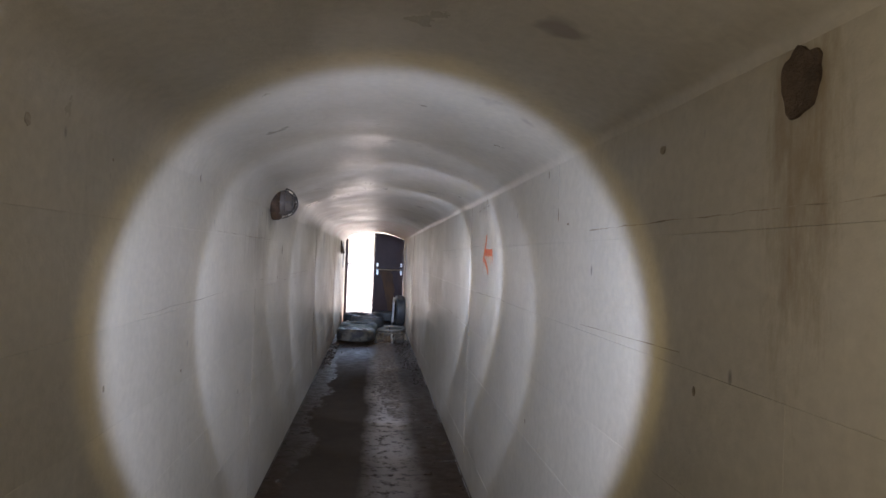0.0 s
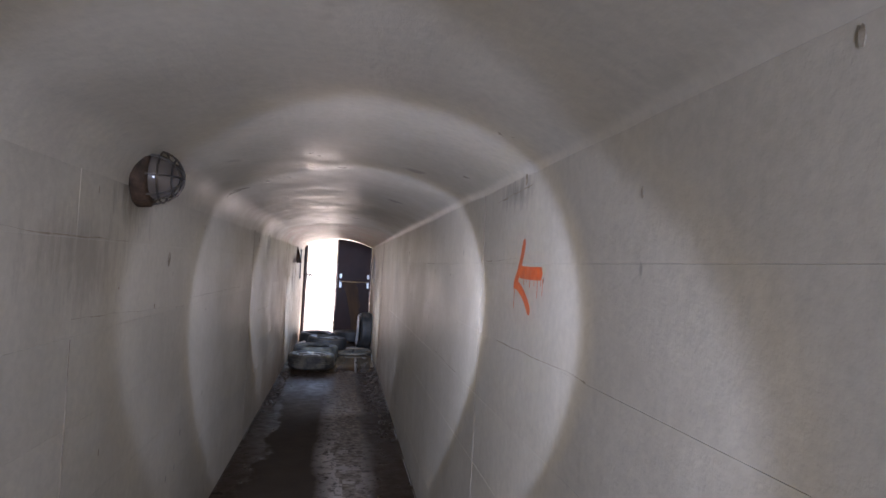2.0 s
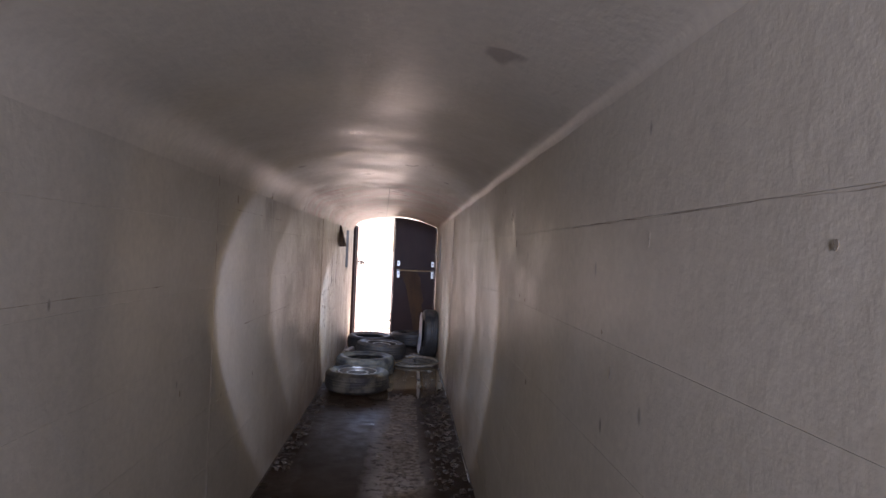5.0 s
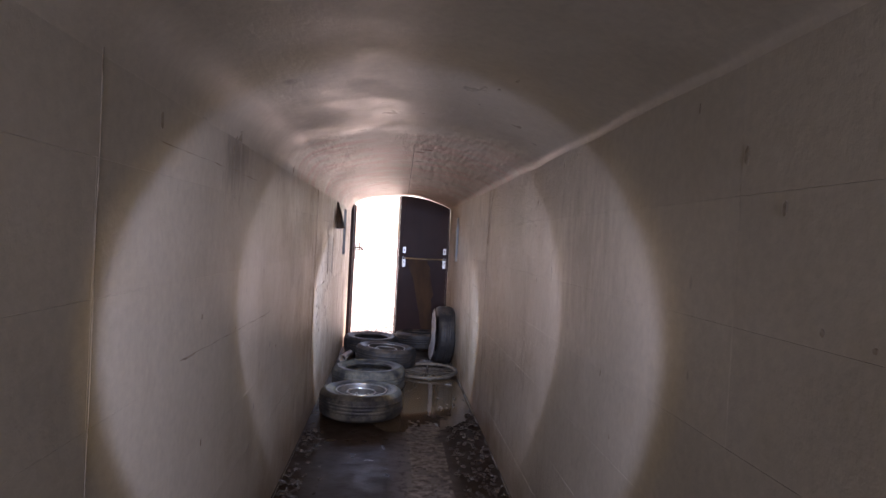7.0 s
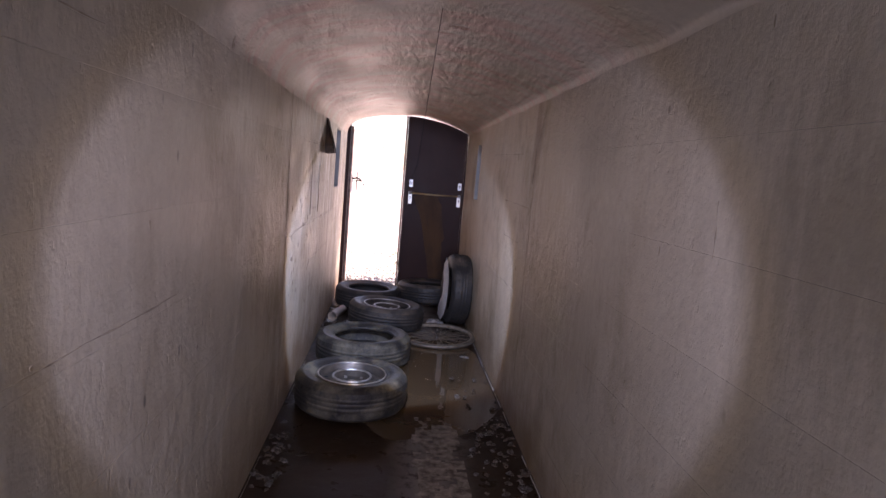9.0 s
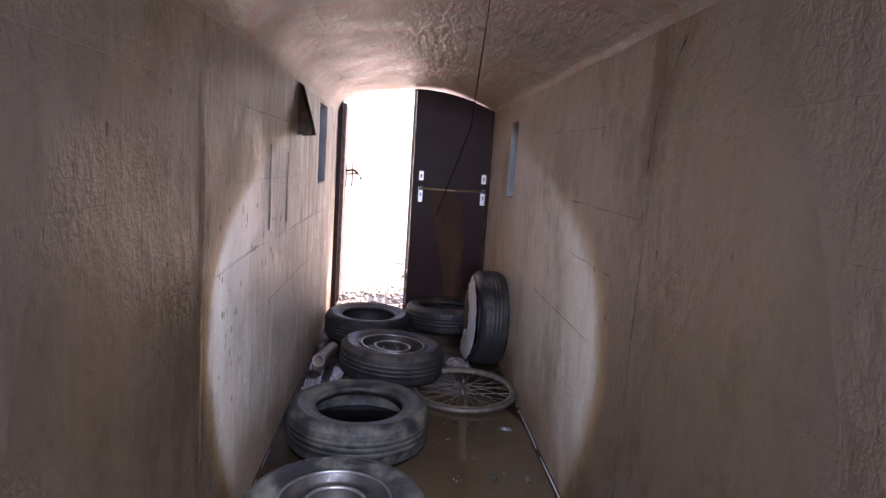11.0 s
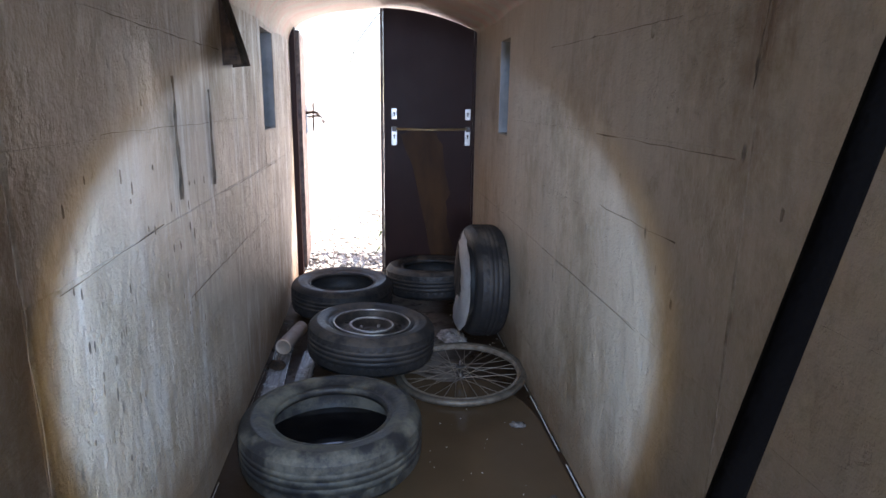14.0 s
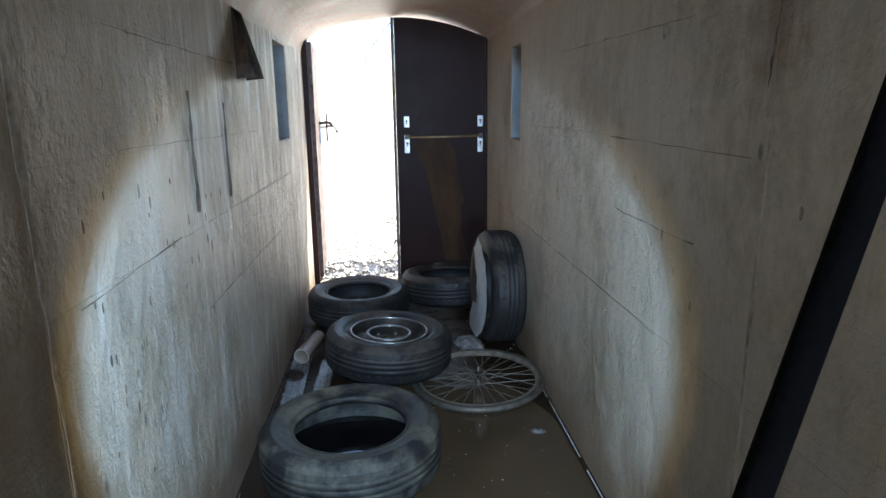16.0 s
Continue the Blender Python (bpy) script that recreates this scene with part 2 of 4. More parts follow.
SPOKE = simple("rusty_spoke_wire", (0.18, 0.14, 0.10), (0.32, 0.28, 0.23), 30, (0.4, 0.6), 0.5)
DOOR = simple("dark_brown_door_paint", (0.024, 0.010, 0.009), (0.031, 0.014, 0.012), 3.5, (0.42, 0.48), 0, 0.12, (1, 1, 0.5), spec=0.1)
DOOR_STAIN = simple("rust_wash_on_paint", (0.068, 0.032, 0.012), (0.036, 0.017, 0.009), 7, (0.5, 0.6), 0, 0.1, (1, 1, 0.3), spec=0.12)
DOOR_EDGE = simple("worn_door_paint", (0.055, 0.030, 0.024), (0.22, 0.16, 0.13), 12, (0.5, 0.7))
PLATE = simple("aluminium_lock_plate", (0.62, 0.62, 0.60), (0.45, 0.44, 0.42), 25, (0.3, 0.5), 0.6, 0.1)
BRASS = simple("dull_brass", (0.48, 0.36, 0.19), (0.36, 0.25, 0.13), 20, (0.3, 0.5), 0.7, 0.1)
# black for the shade inside keyholes and vent holes, and for the wire
BLACK = simple("black_gap", (0.01, 0.01, 0.01), (0.02, 0.018, 0.015), 20)
RUST = simple("rusted_sheet_steel", (0.018, 0.014, 0.011), (0.075, 0.046, 0.030), 26, (0.7, 0.9), 0.0, 0.6, spec=0.15)
ORANGE = simple("orange_spray_paint", (0.66, 0.115, 0.014), (0.50, 0.075, 0.010), 16, (0.4, 0.6), 0, 0.15, own=False)
CRACK = simple("crack_shadow_dirt", (0.20, 0.16, 0.115), (0.46, 0.40, 0.32), 25, (0.8, 0.9), own=False)
CRACK_DARK = simple("dark_crack", (0.07, 0.05, 0.035), (0.26, 0.20, 0.14), 30, (0.8, 0.95), own=False)
SEAM = simple("rough_seam_mortar", (0.22, 0.17, 0.12), (0.48, 0.42, 0.34), 20, (0.8, 0.95), 0, 0.6, own=False, dist=0.01)
NICHE = simple("niche_render", (0.20, 0.205, 0.21), (0.30, 0.305, 0.31), 9, (0.7, 0.85), own=False)
SPALL = simple("spalled_concrete", (0.055, 0.036, 0.025), (0.14, 0.095, 0.065), 22, (0.8, 0.95), 0, 0.8, own=False, dist=0.012)
GRAVEL = simple("pale_gravel", (0.42, 0.40, 0.36), (0.62, 0.60, 0.56), 30, (0.7, 0.9), 0, 0.3, own=False)
SOIL = simple("dry_soil", (0.55, 0.48, 0.40), (0.66, 0.60, 0.52), 5, (0.8, 0.95), 0, 0.6, own=False, dist=0.03)
MUD = simple("wet_black_mud", (0.030, 0.024, 0.020), (0.075, 0.060, 0.048), 16, (0.12, 0.4), 0, 0.6, own=False, dist=0.01)
BOARD = simple("soaked_grey_board", (0.055, 0.048, 0.043), (0.19, 0.175, 0.165), 12, (0.10, 0.35), 0, 0.4, (6, 0.5, 6))
CLAY = simple("clay_pipe", (0.34, 0.26, 0.20), (0.46, 0.37, 0.30), 12, (0.5, 0.75))
LITTER_GLINT = simple("pale_litter", (0.55, 0.53, 0.50), (0.36, 0.34, 0.32), 30, (0.25, 0.5))
SCUM = simple("pale_dried_scum", (0.085, 0.065, 0.05), (0.30, 0.255, 0.215), 26, (0.6, 0.9), 0, 0.7, own=False, dist=0.008, spec=0.15)
LEAF = simple("plant_leaf", (0.05, 0.09, 0.03), (0.10, 0.14, 0.05), 20)
STRAP = simple("black_nylon_cord", (0.004, 0.004, 0.0045), (0.007, 0.007, 0.0075), 60, (0.9, 1.0), spec=0.1)
STUCCO = simple("outer_stucco", (0.50, 0.47, 0.41), (0.60, 0.57, 0.50), 4, (0.8, 0.95), own=False)


def make_bag():
    m, t, b = nodes_of("white_plastic_film")
    link(t, mixed(t, fbm(t, 9, own=True), (0.62, 0.61, 0.60), (0.80, 0.79, 0.78)), b.inputs["Base Color"])
    b.inputs["Roughness"].default_value = 0.32
    b.inputs["Transmission Weight"].default_value = 0.25
    relief(t, b, fbm(t, 14, (1, 3, 1), own=True), 0.6, 0.02)
    return m


def make_water():
    m, t, b = nodes_of("standing_water")
    link(t, mixed(t, fbm(t, 2.5), (0.055, 0.034, 0.018), (0.105, 0.068, 0.038)), b.inputs["Base Color"])
    b.inputs["Roughness"].default_value = 0.03
    relief(t, b, fbm(t, 14, detail=2), 0.05, 0.01)
    return m


def make_glass():
    m, t, b = nodes_of("dusty_lamp_glass")
    link(t, mixed(t, fbm(t, 18, own=True), (0.09, 0.075, 0.065), (0.20, 0.17, 0.15)), b.inputs["Base Color"])
    b.inputs["Roughness"].default_value = 0.12
    b.inputs["Transmission Weight"].default_value = 0.35
    return m


BAG, WATER, LAMP_GLASS = make_bag(), make_water(), make_glass()
FILM = simple("dirty_clear_film", (0.16, 0.14, 0.13), (0.40, 0.37, 0.35), 14, (0.12, 0.3), 0, 0.6, dist=0.01)
# far darker than the puddle: the tyre hole's shade is in this colour
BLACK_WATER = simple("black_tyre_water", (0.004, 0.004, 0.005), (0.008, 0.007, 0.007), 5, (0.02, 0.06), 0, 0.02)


# ---- mesh helpers ----
def mesh_of(name, bm, material, smooth=False):
    bmesh.ops.recalc_face_normals(bm, faces=bm.faces)
    me = bpy.data.meshes.new(name)
    bm.to_mesh(me)
    bm.free()
    me.materials.append(material)
    if smooth:
        me.polygons.foreach_set("use_smooth", [True] * len(me.polygons))
    return me


def part(name, bm, material, parent=None, label="", smooth=False):
    ob = new(name, mesh_of(name, bm, material, smooth))
    if parent is not None:
        ob.parent = parent
    return tagged(ob, label)


def thing(name, m, label, category, group=""):
    ob = new(name)
    ob.empty_display_size = 0.1
    ob.matrix_world = m
    return tagged(ob, label, category, group)


def add_box(bm, a, b, bevel=0.0):
    r = bmesh.ops.create_cube(bm, size=1)
    for v in r["verts"]:
        v.co = Vector([a[i] + (b[i] - a[i]) * (v.co[i] + 0.5) for i in range(3)])
    if bevel:
        edges = list({e for v in r["verts"] for e in v.link_edges})
        bmesh.ops.bevel(bm, geom=edges, offset=bevel, segments=2, affect="EDGES", profile=0.6)
    return bm


def block(a, b, bevel=0.0):
    return add_box(bmesh.new(), a, b, bevel)


def add_tube(bm, points, radius, sides=8, closed=False, taper=1.0):
    """A round bar along points."""
    pts = [Vector(p) for p in points]
    rings = []
    n = len(pts)
    for i, p in enumerate(pts):
        a = pts[(i - 1) % n] if closed or i else p
        b = pts[(i + 1) % n] if closed or i < n - 1 else p
        d = (b - a).normalized()
        side = d.cross(Vector((0, 0, 1)))
        side = side.normalized() if side.length > 0.05 else Vector((1, 0, 0))
        up = side.cross(d).normalized()
        r = radius * (1 + (taper - 1) * i / max(1, n - 1))
        rings.append([bm.verts.new(p + r * (math.cos(2 * math.pi * k / sides) * side + math.sin(2 * math.pi * k / sides) * up)) for k in range(sides)])
    for i in range(n if closed else n - 1):
        a, b = rings[i], rings[(i + 1) % n]
        for k in range(sides):
            bm.faces.new((a[k], a[(k + 1) % sides], b[(k + 1) % sides], b[k]))
    if not closed:
        bm.faces.new(rings[0][::-1])
        bm.faces.new(rings[-1])
    return bm


def revolve(profile, segments, closed=True, wobble=None):
    """Turns (radius, height) pairs about z."""
    bm = bmesh.new()
    rings = []
    for k in range(segments):
        a = 2 * math.pi * k / segments
        ring = []
        for j, (r, z) in enumerate(profile):
            rr = r + (wobble(j, k) if wobble else 0)
            ring.append(bm.verts.new((rr * math.cos(a), rr * math.sin(a), z)))
        rings.append(ring)
    n = len(profile)
    for k in range(segments):
        a, b = rings[k], rings[(k + 1) % segments]
        for j in range(n if closed else n - 1):
            bm.faces.new((a[j], a[(j + 1) % n], b[(j + 1) % n], b[j]))
    return bm


# ---- the passage ----
W, SPRING, CROWN, BACK = 0.625, 1.762, 1.900, -15.5


def floor_mesh():
    bm = bmesh.new()
    nx, ny = 12, 180
    rows = []
    for j in range(ny + 1):
        y = BACK + (0.02 - BACK) * j / ny
        rows.append([bm.verts.new((-W - 0.03 + (2 * W + 0.06) * i / nx, y, 0.010 * (noise.noise(Vector((i * 0.5, y * 1.3, 3))) - 0.1) * (0.5 if 0 < i < nx else 0))) for i in range(nx + 1)])
    for j in range(ny):
        for i in range(nx):
            bm.faces.new((rows[j][i], rows[j][i + 1], rows[j + 1][i + 1], rows[j + 1][i]))
    r = bmesh.ops.extrude_face_region(bm, geom=list(bm.faces))
    for v in r["geom"]:
        if isinstance(v, bmesh.types.BMVert):
            v.co.z = -0.15
    return bm


tagged(part("floor", floor_mesh(), FLOOR, smooth=False), "wet brown concrete passage floor with pale crust and painted gleam", "floor", kind="structure")


def vault_mesh():
    bm = bmesh.new()
    rise = CROWN - SPRING
    rad = (W * W + rise * rise) / (2 * rise)
    na, ny = 26, 240
    rows = []
    for j in range(ny + 1):
        y = BACK + (0.12 - BACK) * j / ny
        row = []
        for i in range(na + 1):
            x = -W * math.cos(math.pi * i / na)
            z = CROWN - rad + math.sqrt(rad * rad - x * x)
            fillet = 0.10 if x < 0 else 0.02  # rounded plaster in the angle with the wall
            over = max(0.0, abs(x) - (W - fillet))
            z -= fillet - math.sqrt(max(0.0, fillet * fillet - over * over))
            k = 0.006 + 0.008 * max(0.0, min(1.0, (y + 5) / 3))
            z += k * noise.noise(Vector((x * 3, y * 2.2, 0))) + 0.4 * k * noise.noise(Vector((x * 9, y * 7, 5)))
            row.append(bm.verts.new((x, y, z)))
        row.append(bm.verts.new((W + 0.35, y, SPRING)))
        row.append(bm.verts.new((W + 0.35, y, 2.25)))
        row.append(bm.verts.new((-W - 0.35, y, 2.25)))
        row.append(bm.verts.new((-W - 0.35, y, SPRING)))
        rows.append(row)
    n = len(rows[0])
    for j in range(ny):
        for i in range(n):
            bm.faces.new((rows[j][i], rows[j][(i + 1) % n], rows[j + 1][(i + 1) % n], rows[j + 1][i]))
    bm.faces.new(rows[0])
    bm.faces.new(rows[-1])
    for a, b in zip(rows, rows[1:]):
        for i in (0, *range(na, n)):
            bm.edges.get((a[i], b[i])).smooth = False
    return bm


tagged(part("ceiling", vault_mesh(), VAULT, smooth=True), "low painted concrete barrel vault, peeling and glow-tinted near the door", "ceiling", kind="structure")

NICHES = {-1: (-1.08, -0.72, 1.135, 1.64), 1: (-1.10, -0.85, 1.12, 1.615)}
wall_parts = {}
for side, name in ((-1, "wall_west"), (1, "wall_east")):
    y0, y1, z0, z1 = NICHES[side]
    bm = bmesh.new()
    x0, x1 = sorted((side * (W + 0.018), side * (W + 0.35)))
    add_box(bm, (x0, BACK, -0.15), (x1, y0, SPRING))
    add_box(bm, (x0, y1, -0.15), (x1, 0.12, SPRING))
    add_box(bm, (x0, y0, -0.15), (x1, y1, z0))
    add_box(bm, (x0, y0, z1), (x1, y1, SPRING))
    wall_parts[side] = tagged(part(name, bm, WALL), "stained off-white painted concrete passage wall", "wall", kind="structure")
    # back and thin added linings make the recess darker than the wall
    d0, d1 = sorted((side * (W + 0.11), side * (W + 0.16)))
    part("niche_back", block((d0, y0 - 0.01, z0 - 0.01), (d1, y1 + 0.01, z1 + 0.01)), NICHE, wall_parts[side], "grey niche recess")
    q0, q1 = sorted((side * (W + 0.004), side * (W + 0.108)))
    part("niche_reveal", block((q0, y1 - 0.006, z0), (q1, y1 - 0.0005, z1)), NICHE, wall_parts[side], "grey niche reveal")
    part("niche_sill", block((q0, y0, z0 + 0.0005), (q1, y1 - 0.007, z0 + 0.006)), NICHE, wall_parts[side], "grey niche sill")

# unseen wall added to shut the passage, so torchlight bounces inside
tagged(part("wall_back", block((-W - 0.35, BACK - 0.2, -0.15), (W + 0.35, BACK, 2.25)), WALL), "unseen end wall added to close the passage", "wall", kind="structure")

# facade around the doorway
bm = bmesh.new()
add_box(bm, (-6, 0.0, -0.2), (-W - 0.35, 0.30, 3.0))
add_box(bm, (W + 0.35, 0.0, -0.2), (6, 0.30, 3.0))
add_box(bm, (-W - 0.35, 0.13, 2.1), (W + 0.35, 0.30, 3.0))
tagged(part("wall_front", bm, STUCCO), "pale rendered outer wall round the doorway", "wall", kind="structure")


# ---- doors ----
def arch_z(x, drop=0.0):
    rise = CROWN - SPRING
    rad = (W * W + rise * rise) / (2 * rise)
    return CROWN - rad + math.sqrt(rad * rad - x * x) - drop


def arched_panel(xa, xb, ya, yb, z0, drop, steps=10, mirror=1):
    bm = bmesh.new()
    front = [bm.verts.new((xa, ya, z0)), bm.verts.new((xb, ya, z0))]
    for i in range(steps + 1):
        x = xb + (xa - xb) * i / steps
        front.append(bm.verts.new((x, ya, arch_z(mirror * x, drop))))
    f = bm.faces.new(front)
    r = bmesh.ops.extrude_face_region(bm, geom=[f])
    for v in r["geom"]:
        if isinstance(v, bmesh.types.BMVert):
            v.co.y = yb
    bmesh.ops.bevel(bm, geom=[e for e in bm.edges if abs((e.verts[0].co - e.verts[1].co).y) < 1e-5], offset=0.003, segments=1, affect="EDGES")
    return bm


def lock_plate(parent, x, z, tall, y=-0.022):
    p = part("lock_plate", block((x - 0.019, y - 0.007, z - tall / 2), (x + 0.019, y, z + tall / 2), 0.003), PLATE, parent, "worn aluminium lock plate")
    # keyhole drawn as a solid black piece on the plate
    bm = bmesh.new()
    bmesh.ops.create_cone(bm, cap_ends=True, segments=14, radius1=0.007, radius2=0.007, depth=0.006, matrix=pose(x, y - 0.008, z + 0.006, 90))
    add_box(bm, (x - 0.003, y - 0.011, z - 0.018), (x + 0.003, y - 0.0075, z + 0.006))
    part("keyhole", bm, BLACK, p, "black piece for the keyhole's shade")
    return p


def door_blot(outline, y):
    """A thin stain with a ragged outline of (x, z) on a door's face."""
    bm = bmesh.new()
    ring = []
    n = len(outline)
    for i in range(n):
        (xa, za), (xb, zb) = outline[i], outline[(i + 1) % n]
        for k in range(6):
            f = k / 6
            d = 0.012 * noise.noise(Vector((i + f, 3.1, 0)) * 2.0)
            ring.append(bm.verts.new((xa + (xb - xa) * f + d, y, za + (zb - za) * f + d)))
    f = bm.faces.new(ring)
    r = bmesh.ops.extrude_face_region(bm, geom=[f])
    for v in r["geom"]:
        if isinstance(v, bmesh.types.BMVert):
            v.co.y -= 0.0012
    return bm


door = thing("door_1", pose(0, 0, 0), "closed dark brown arched door leaf with crossbar", "door")
door["kind"] = "structure"
part("leaf", arched_panel(-0.008, 0.606, -0.022, 0.022, 0.085, 0.012), DOOR, door)
part("stain", door_blot([(0.10, 1.07), (0.20, 1.10), (0.36, 1.08), (0.40, 0.96), (0.42, 0.80), (0.46, 0.66), (0.43, 0.60), (0.44, 0.42), (0.52, 0.12), (0.34, 0.10), (0.30, 0.34), (0.24, 0.62), (0.17, 0.90)], -0.0222), DOOR_STAIN, door, "rusty wash stain down the paint")
part("edge_strip", block((-0.030, -0.030, 0.085), (-0.010, 0.026, 1.885), 0.002), DOOR_EDGE, door, "worn closing strip")
for x in (0.062, 0.572):
    lock_plate(door, x, 1.205, 0.075)
    lock_plate(door, x, 1.055, 0.125)
bm = bmesh.new()
add_tube(bm, [(0.05, -0.050, 1.105), (0.30, -0.051, 1.101), (0.565, -0.050, 1.106)], 0.0085, 8)
part("crossbar", bm, BRASS, door, "dull brass crossbar", True)
for x in (0.062, 0.572):
    part("bracket", block((x - 0.014, -0.064, 1.088), (x + 0.014, -0.022, 1.122), 0.003), RIM, door, "dark bar bracket")

leaf = thing("door_2", pose(-0.585, 0.035, 0, 0, 0, 93), "open dark brown door leaf with lever handle", "door")
leaf["kind"] = "structure"
part("leaf", block((0.0, -0.02, 0.11), (0.56, 0.022, 1.74), 0.003), DOOR_EDGE, leaf)
bm = bmesh.new()
add_tube(bm, [(0.47, -0.02, 1.165), (0.47, -0.10, 1.175), (0.45, -0.135, 1.172), (0.40, -0.150, 1.155), (0.34, -0.155, 1.135)], 0.013, 8)
part("lever", bm, PLATE, leaf, "metal lever handle", True)
bm = bmesh.new()
add_tube(bm, [(0.44, -0.02, 1.195), (0.44, -0.075, 1.203), (0.42, -0.105, 1.198), (0.37, -0.118, 1.180)], 0.011, 8)
part("lever", bm, RIM, leaf, "dark second lever handle", True)
part("lock_plate", block((0.45, -0.034, 1.04), (0.49, -0.02, 1.25), 0.003), PLATE, leaf)
part("bolt_rod", add_tube(bmesh.new(), [(0.44, -0.075, 1.06), (0.44, -0.078, 1.27)], 0.007, 8), RIM, leaf, "dark bolt rod")

frame_thing = thing("door_frame", pose(0, 0, 0), "dark painted steel door frame in the vault", "door frame")
frame_thing["kind"] = "structure"
part("jamb", block((-W + 0.001, -0.02, 0.0), (-0.590, 0.05, 1.765), 0.003), DOOR, frame_thing)
part("jamb", block((0.609, -0.02, 0.0), (W - 0.001, 0.05, 1.765), 0.003), DOOR, frame_thing)
part("threshold", block((-0.588, -0.03, 0.0), (0.607, 0.06, 0.083), 0.006), SEAM, frame_thing, "gritty concrete threshold")


# ---- tyres ----
def tyre_bm(piece, radius=0.313, width=0.195, bead=0.192, seg=120):
    h, r = width, radius
    prof = [(r - 0.004, 0.030), (r, 0.045)]
    for z in (0.065, 0.090, 0.115, 0.138):
        prof += [(r + 0.001, z - 0.004), (r - 0.0012, z - 0.0025), (r - 0.0012, z + 0.0025), (r + 0.001, z + 0.004)]
    prof += [(r, h - 0.045), (r - 0.004, h - 0.030), (r - 0.018, h - 0.012), (r - 0.040, h - 0.003), (r - 0.046, h - 0.001), (r - 0.050, h - 0.004),
             (r - 0.070, h - 0.002), (r - 0.095, h - 0.012), (bead + 0.014, h - 0.022), (bead + 0.012, h - 0.018), (bead + 0.004, h - 0.020), (bead, h - 0.030), (bead + 0.004, h - 0.045),
             (bead + 0.035, h - 0.030), (r - 0.050, h - 0.020), (r - 0.022, h - 0.050), (r - 0.020, 0.05), (r - 0.05, 0.020),
             (bead + 0.035, 0.030), (bead + 0.004, 0.045), (bead, 0.030), (bead + 0.004, 0.020), (bead + 0.014, 0.022),
             (r - 0.095, 0.012), (r - 0.070, 0.002), (r - 0.050, 0.004), (r - 0.040, 0.003), (r - 0.018, 0.012)]
    shoulder = {1, 2, 17, 18}

    def notch(j, k):
        return -0.006 if j in shoulder and k % 3 == 0 else 0.0

    if piece == "tread":
        return revolve(prof[:20], seg, False, notch)
    return revolve(prof[19:] + prof[:1], seg, False)


TYRE_MESH, GREY_TYRE_MESH = ([mesh_of(piece, tyre_bm(piece), rubber, True) for piece in ("tread", "sidewall")] for rubber in (RUBBER, RUBBER_GREY))


def rim_into(parent):
    b, h = 0.196, 0.195
    prof = [(b, h - 0.022), (b - 0.004, h - 0.016), (b - 0.010, h - 0.020), (b - 0.014, h - 0.050), (b - 0.030, h - 0.058), (b - 0.060, h - 0.050), (b - 0.080, h - 0.036),
            (b - 0.098, h - 0.034), (b - 0.104, h - 0.060), (b - 0.150, h - 0.064), (b - 0.166, h - 0.064), (b - 0.166, h - 0.085), (b - 0.110, h - 0.080), (b - 0.06, h - 0.075),
            (b - 0.022, h - 0.080), (b - 0.024, 0.03), (b - 0.002, 0.022), (b, 0.03), (b - 0.012, 0.05), (b - 0.010, h - 0.05)]
    rim = part("rim", revolve(prof, 72), RIM, parent, "grimy pressed steel rim", True)
    ring = [((b - 0.090) * math.cos(a), (b - 0.090) * math.sin(a), h - 0.033) for a in [2 * math.pi * k / 48 for k in range(48)]]
    part("centre_ring", add_tube(bmesh.new(), ring, 0.0065, 6, True), RIM_EDGE, rim, "shiny worn steel ring", True)
    lip = [((b - 0.007) * math.cos(a), (b - 0.007) * math.sin(a), h - 0.017) for a in [2 * math.pi * k / 60 for k in range(60)]]
    part("rim_lip", add_tube(bmesh.new(), lip, 0.0045, 6, True), RIM_EDGE, rim, "bare steel rim lip", True)
    # vent holes drawn as flattened black blobs, no openings cut
    for k in range(8):
        a = 2 * math.pi * (k + 0.5) / 8
        bm = bmesh.new()
        bmesh.ops.create_uvsphere(bm, u_segments=10, v_segments=6, radius=0.013)
        for v in bm.verts:
            v.co = Vector((v.co.x * 0.8 + (b - 0.052) * math.cos(a), v.co.y * 0.8 + (b - 0.052) * math.sin(a), v.co.z * 0.25 + h - 0.048))
        part("vent_hole", bm, BLACK, rim, "black blob for the vent hole's shade", True)
    for k in range(4):
        a = 2 * math.pi * k / 4 + 0.3
        bm = bmesh.new()
        bmesh.ops.create_cone(bm, cap_ends=True, segments=6, radius1=0.009, radius2=0.008, depth=0.012, matrix=pose((b - 0.132) * math.cos(a), (b - 0.132) * math.sin(a), h - 0.058))
        part("wheel_bolt", bm, RIM_EDGE, rim)
    return rim


def car_tyre(m, label, mesh=None, rim=False, name="car_tyre"):
    root = thing(name, m, label, "wheel" if rim else "tyre", "scrap tyres in the passage")
    for mesh_part in mesh or TYRE_MESH:
        new(mesh_part.name.split(".")[0], mesh_part).parent = root
    if rim:
        rim_into(root)
    return root


car_tyre(pose(-0.26, -3.10, 0.004, 0, 0, 20), "dusty car wheel on steel rim lying on wet floor", GREY_TYRE_MESH, True, "car_wheel")
wet = car_tyre(pose(-0.235, -2.29, 0.004, 0, 0, 75) @ Matrix.Scale(1.04, 4), "mud-caked bare car tyre lying flat in water", GREY_TYRE_MESH)
# water disc added near black to carry the dark of the hole
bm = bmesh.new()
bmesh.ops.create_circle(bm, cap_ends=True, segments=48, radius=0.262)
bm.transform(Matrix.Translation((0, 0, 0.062)))
